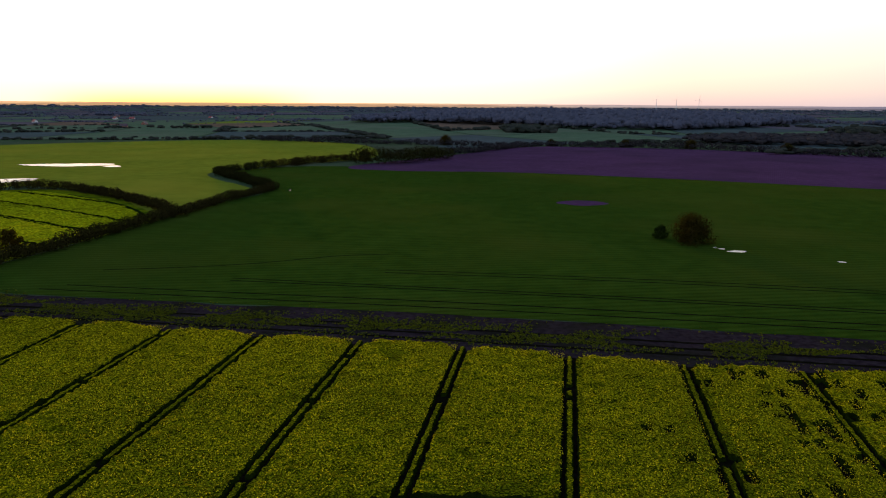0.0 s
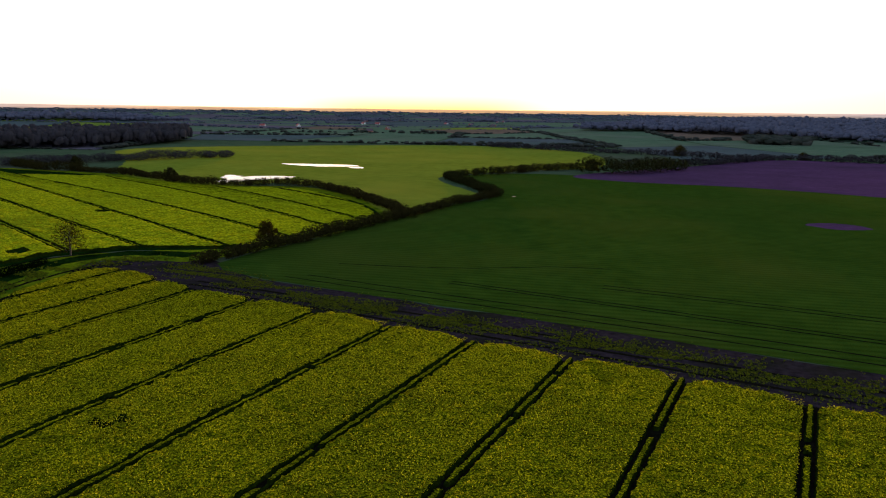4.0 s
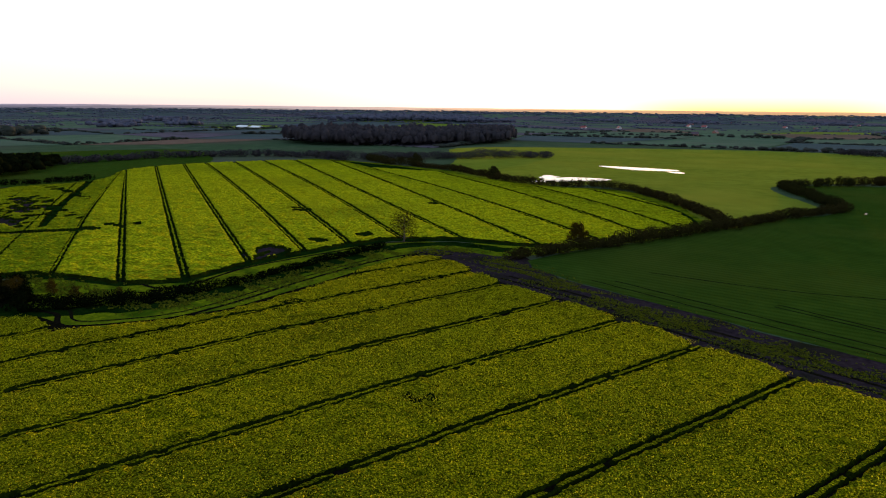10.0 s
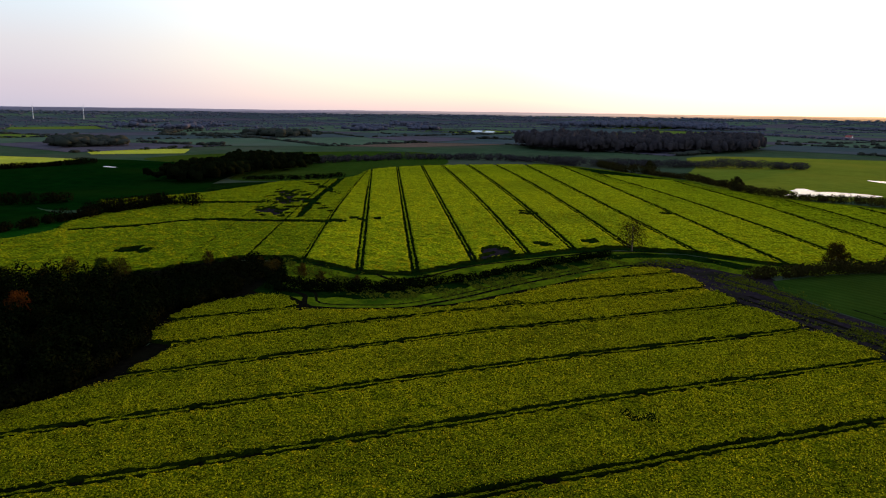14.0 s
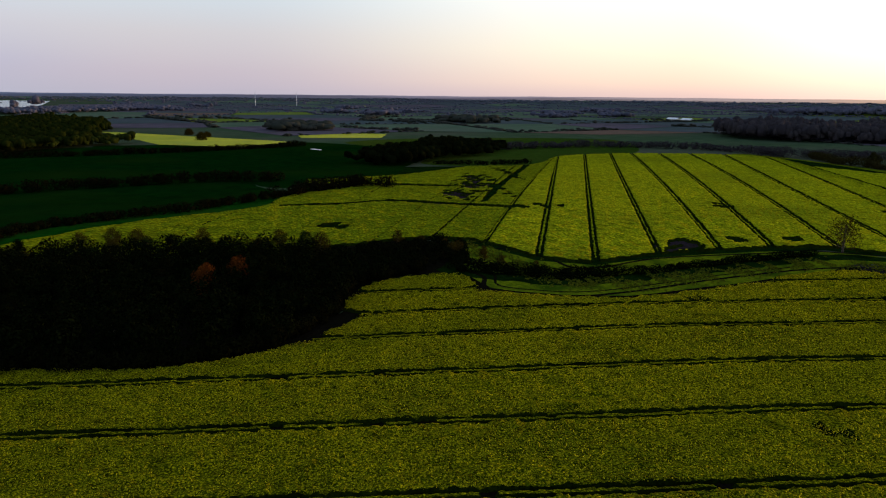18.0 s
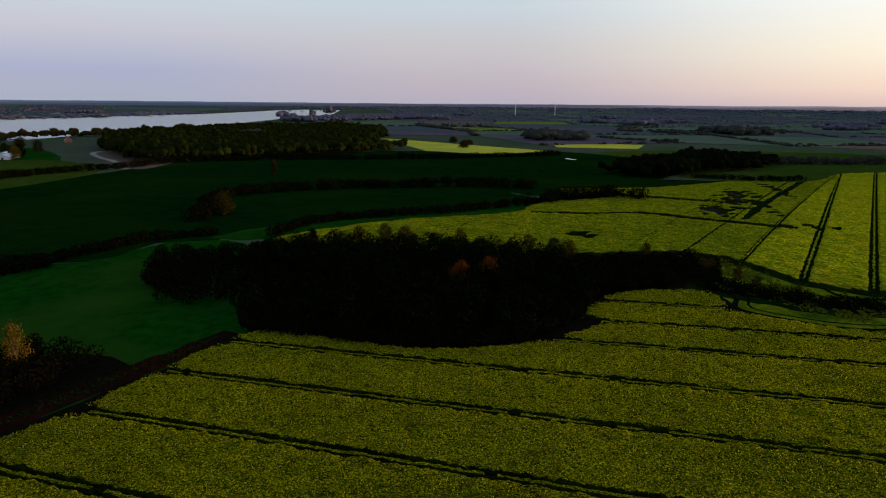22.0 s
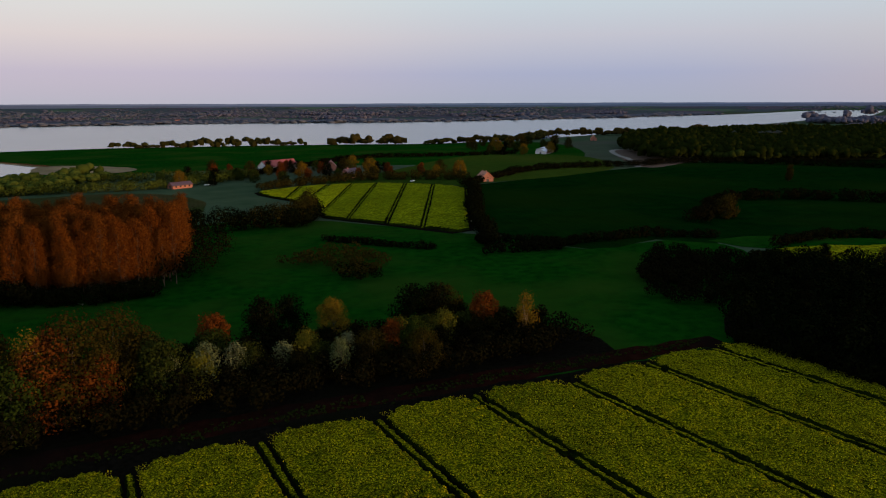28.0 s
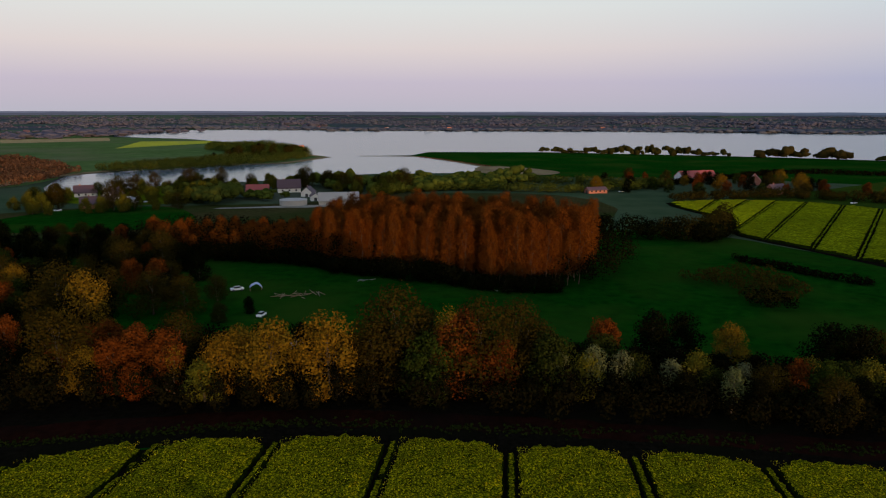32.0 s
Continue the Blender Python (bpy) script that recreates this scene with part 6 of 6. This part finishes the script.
house("barn", 20, -435, 5, 25, 14, 2.6, 7.0, "concrete", "roof_grey", "wide grey barn with a shallow roof", "barn", 0, False)
house("shed", -163, -474, 12, 15, 7, 2.4, 4.2, "brick_wall", "roof_dark", "long low brick shed with a dull red roof", "shed", 4, False)
house("barn", -275, -547, 12, 34, 12, 4.5, 9.0, "white_wall", "roof_red", "long white farm building with a red roof", "barn", 8, False)
house("house", -312, -520, 60, 14, 9, 3.5, 8.0, "brick_wall", "roof_red", "brick farmhouse with a red roof")
house("house", -290, -455, 20, 14, 9, 3.0, 7.0, "brick_wall", "roof_dark", "low brick house among brown trees")
house("house", -352, -366, 65, 13, 9, 3.0, 7.0, "brick_wall", "roof_orange", "small house with a bright orange roof")
house("barn", -606, -532, 25, 34, 12, 2.8, 4.8, "white_wall", "roof_white", "white low farm hall near the lake", "barn", 6, False)
house("barn", -632, -556, 25, 26, 12, 2.8, 4.8, "white_wall", "roof_white", "white low farm hall near the lake", "barn", 4, False)
house("house", 96, -1018, 30, 16, 10, 4.0, 9.0, "brick_wall", "roof_orange", "orange-roofed house on the headland", windows=4)
house("house", 118, -1030, 80, 12, 9, 3.5, 8.0, "white_wall", "roof_orange", "house on the headland above the reeds")
for x, y, t in ((-1400, 942, 30), (-1345, 950, 35), (-1660, 950, 20), (-1610, 960, 10), (-1450, 960, 80)):
    house("barn", x, y, t, 34, 14, 4.0, 7.5, "concrete", "roof_white", "large pale farm hall on the distant plain", "barn", 4, False)
rv = np.random.default_rng(12)
for k in range(26):
    a = rv.uniform(0, 1)
    x, y = (640 + 900 * a + rv.normal(0, 60), -1700 - 500 * a + rv.normal(0, 120)) if k < 16 else (rv.uniform(-900, 300), -2230 + rv.normal(0, 40) - 0.12 * 0)
    house("house", x, y if k < 16 else -2140 - 0.1 * abs(x) - 80 + (x + 96) * (-0.14 if x < -96 else -0.47), rv.uniform(0, 180), 14, 9, 3.5, 8.0, ("white_wall", "brick_wall")[k % 2], ("roof_red", "roof_dark", "roof_orange")[k % 3], "small village house across the lake")
for k in range(14):
    x, y = -900 + rv.normal(0, 300), 2300 + rv.normal(0, 350)
    house("house", x, y, rv.uniform(0, 180), 16, 10, 4.0, 9.0, ("white_wall", "brick_wall")[k % 2], ("roof_red", "roof_dark")[k % 2], "small village house on the plain towards the sunset")


def mast(x, y, high, label):
    """Wind turbine far away: tapered tower, nacelle and three blades."""
    top = tagged(new("wind_turbine"), label, "wind turbine", "wind turbines")
    v, f = [], []
    tube(v, f, [(0, 0, 0), (0, 0, high)], [1.5, 0.8], 10)
    part("tower", mesh_from("tower", v, f, "tower_white", True), top)
    bm = bmesh.new()
    box(bm, -1.3, 1.3, -3, 3, high, high + 2.6)
    bm_part("nacelle", bm, "tower_white", top)
    for k in range(3):
        bm = bmesh.new()
        box(bm, -0.2, 0.2, 3.1, 3.3, 0, high * 0.3)
        bmesh.ops.rotate(bm, verts=bm.verts, matrix=Matrix.Rotation(radians(120 * k + 15), 3, "Y"), cent=(0, 0, 0))
        bmesh.ops.translate(bm, verts=bm.verts, vec=(0, 0, high + 1.3))
        bm_part("blade", bm, "tower_white", top)
    z = float(land(np.array([[x, y]]))[0])
    top.matrix_basis = pose(x, y, z, 0, 0, math.degrees(math.atan2(-x, y)))


for d, high in (((1020, 2821), 78), ((865, 2873), 76), ((939, 2849), 76)):
    mast(d[0] * 1.28, d[1] * 1.28, high, "slender wind turbine on the northern skyline")
for d in ((-2995, -176), (-3000, -10)):
    mast(d[0] * 1.2, d[1] * 1.2, 58, "white wind turbine tower on the western plain")


# ---------------------------------------------------------------- clutter on the meadow and in the gardens
def vehicle(x, y, turn, paint, label, long=4.3):
    top = tagged(new("car"), label, "car")
    bm = bmesh.new()
    box(bm, -long / 2, long / 2, -0.85, 0.85, 0.35, 0.95)
    bmesh.ops.bevel(bm, geom=bm.edges[:], offset=0.12, segments=2, affect="EDGES")
    bm_part("body", bm, paint, top)
    bm = bmesh.new()
    box(bm, -long * 0.28, long * 0.25, -0.75, 0.75, 0.95, 1.5)
    bmesh.ops.bevel(bm, geom=bm.edges[:], offset=0.15, segments=2, affect="EDGES")
    bm_part("cabin", bm, "dark_glass", top)
    for sx in (-1, 1):
        for sy in (-1, 1):
            bm = bmesh.new()
            bmesh.ops.create_cone(bm, cap_ends=True, segments=14, radius1=0.34, radius2=0.34, depth=0.22, matrix=Matrix.Translation((sx * long * 0.31, sy * 0.78, 0.34)) @ Matrix.Rotation(radians(90), 4, "X"))
            bm_part("wheel", bm, "dark_gate", top)
    top.matrix_basis = pose(x, y, 0, 0, 0, turn)


vehicle(-308, -398, 20, "paint_white", "white van parked beside the small rape field", 5.2)
vehicle(-183, -475, 10, "paint_white", "white car parked by the brick shed")
vehicle(-221, -238, 50, "paint_white", "pale trailer at the hedge of the small rape field", 4.0)
house("house", -863, -661, 40, 14, 9, 3.5, 8.0, "brick_wall", "roof_orange", "small orange-roofed house by the lake shore")
vehicle(142, -452, 60, "paint_white", "long white trailer on the grass by the inlet", 7.0)
vehicle(182, -415, 30, "paint_white", "white car in front of the houses")
vehicle(46, -217, 20, "paint_white", "pale car parked at the meadow edge")
vehicle(34, -186, 70, "paint_white", "small white caravan between garden trees", 3.4)


def heap(name, x, y, long, wide, high, material, label, category, seed, count=26):
    """A loose heap of sticks and boards."""
    r = np.random.default_rng(seed)
    top = tagged(new(name), label, category)
    for k in range(count):
        bm = bmesh.new()
        s = r.uniform(0.4, 0.9) * wide * 0.5
        box(bm, -s, s, -0.07, 0.07, 0, 0.12)
        m4 = pose(r.normal(0, long * 0.22), r.normal(0, wide * 0.2), abs(r.normal(0, high * 0.35)) + 0.1, r.uniform(-20, 20), r.uniform(-25, 25), r.uniform(0, 180))
        bmesh.ops.transform(bm, matrix=m4, verts=bm.verts)
        bm_part("board", bm, material, top)
    top.matrix_basis = pose(x, y, 0, 0, 0, 10)


heap("brush_pile", 27, -208, 14, 6, 1.6, "timber", "long pile of branches and boards on the meadow", "brush pile", 3)
heap("log_pile", -43, -207, 10, 2.0, 0.6, "concrete", "pale logs at the foot of the poplars", "log pile", 4, 12)
heap("log_pile", 4, -226, 8, 2.0, 0.6, "concrete", "pale logs at the foot of the poplars", "log pile", 5, 10)


def tarp(x, y, turn, a, b, h, label):
    top = tagged(new("shelter"), label, "shelter")
    n = 7
    v, f = [], []
    for i in range(n):
        for j in range(n):
            u, w = i / (n - 1) * 2 - 1, j / (n - 1) * 2 - 1
            v.append((u * a / 2, w * b / 2, h * (1 - 0.55 * u * u) + 0.12 * math.sin(5 * u + 3 * w)))
    f = [(i * n + j, (i + 1) * n + j, (i + 1) * n + j + 1, i * n + j + 1) for i in range(n - 1) for j in range(n - 1)]
    me = mesh_from("canopy", v, f, "tarpaulin", True)
    ob = part("canopy", me, top, "pale blue tarpaulin")
    ob.modifiers.new("thick", "SOLIDIFY").thickness = 0.06
    for sx in (-1, 1):
        for sy in (-1, 1):
            vv, ff = [], []
            tube(vv, ff, [(0, 0, 0), (0, 0, h * 0.5)], [0.06, 0.06], 6)
            p = part("post", mesh_from("post", vv, ff, "timber"), top)
            p.location = (sx * a * 0.45, sy * b * 0.45, 0)
    top.matrix_basis = pose(x, y, 0, 0, 0, turn)


tarp(20, -153, 30, 6, 5, 3.4, "pale blue tarpaulin shelter between golden trees")
tarp(1, -142, 70, 5, 3.5, 2.6, "pale blue tarpaulin shelter below the belt trees")
tarp(40, -217, 10, 4, 3, 2.4, "pale shelter at the meadow edge")
bm = bmesh.new()
bmesh.ops.create_cone(bm, cap_ends=True, segments=32, radius1=8.5, radius2=8.5, depth=3.0, matrix=Matrix.Translation((0, 0, 1.5)))
tank = tagged(new("slurry_tank"), "round grey concrete slurry tank beside the barn", "tank")
bm_part("wall", bm, "concrete", tank)
bm = bmesh.new()
bmesh.ops.create_cone(bm, cap_ends=True, segments=32, radius1=8.7, radius2=8.7, depth=0.25, matrix=Matrix.Translation((0, 0, 3.1)))
bm_part("rim", bm, "roof_grey", tank)
tank.matrix_basis = pose(48, -431, 0.1)
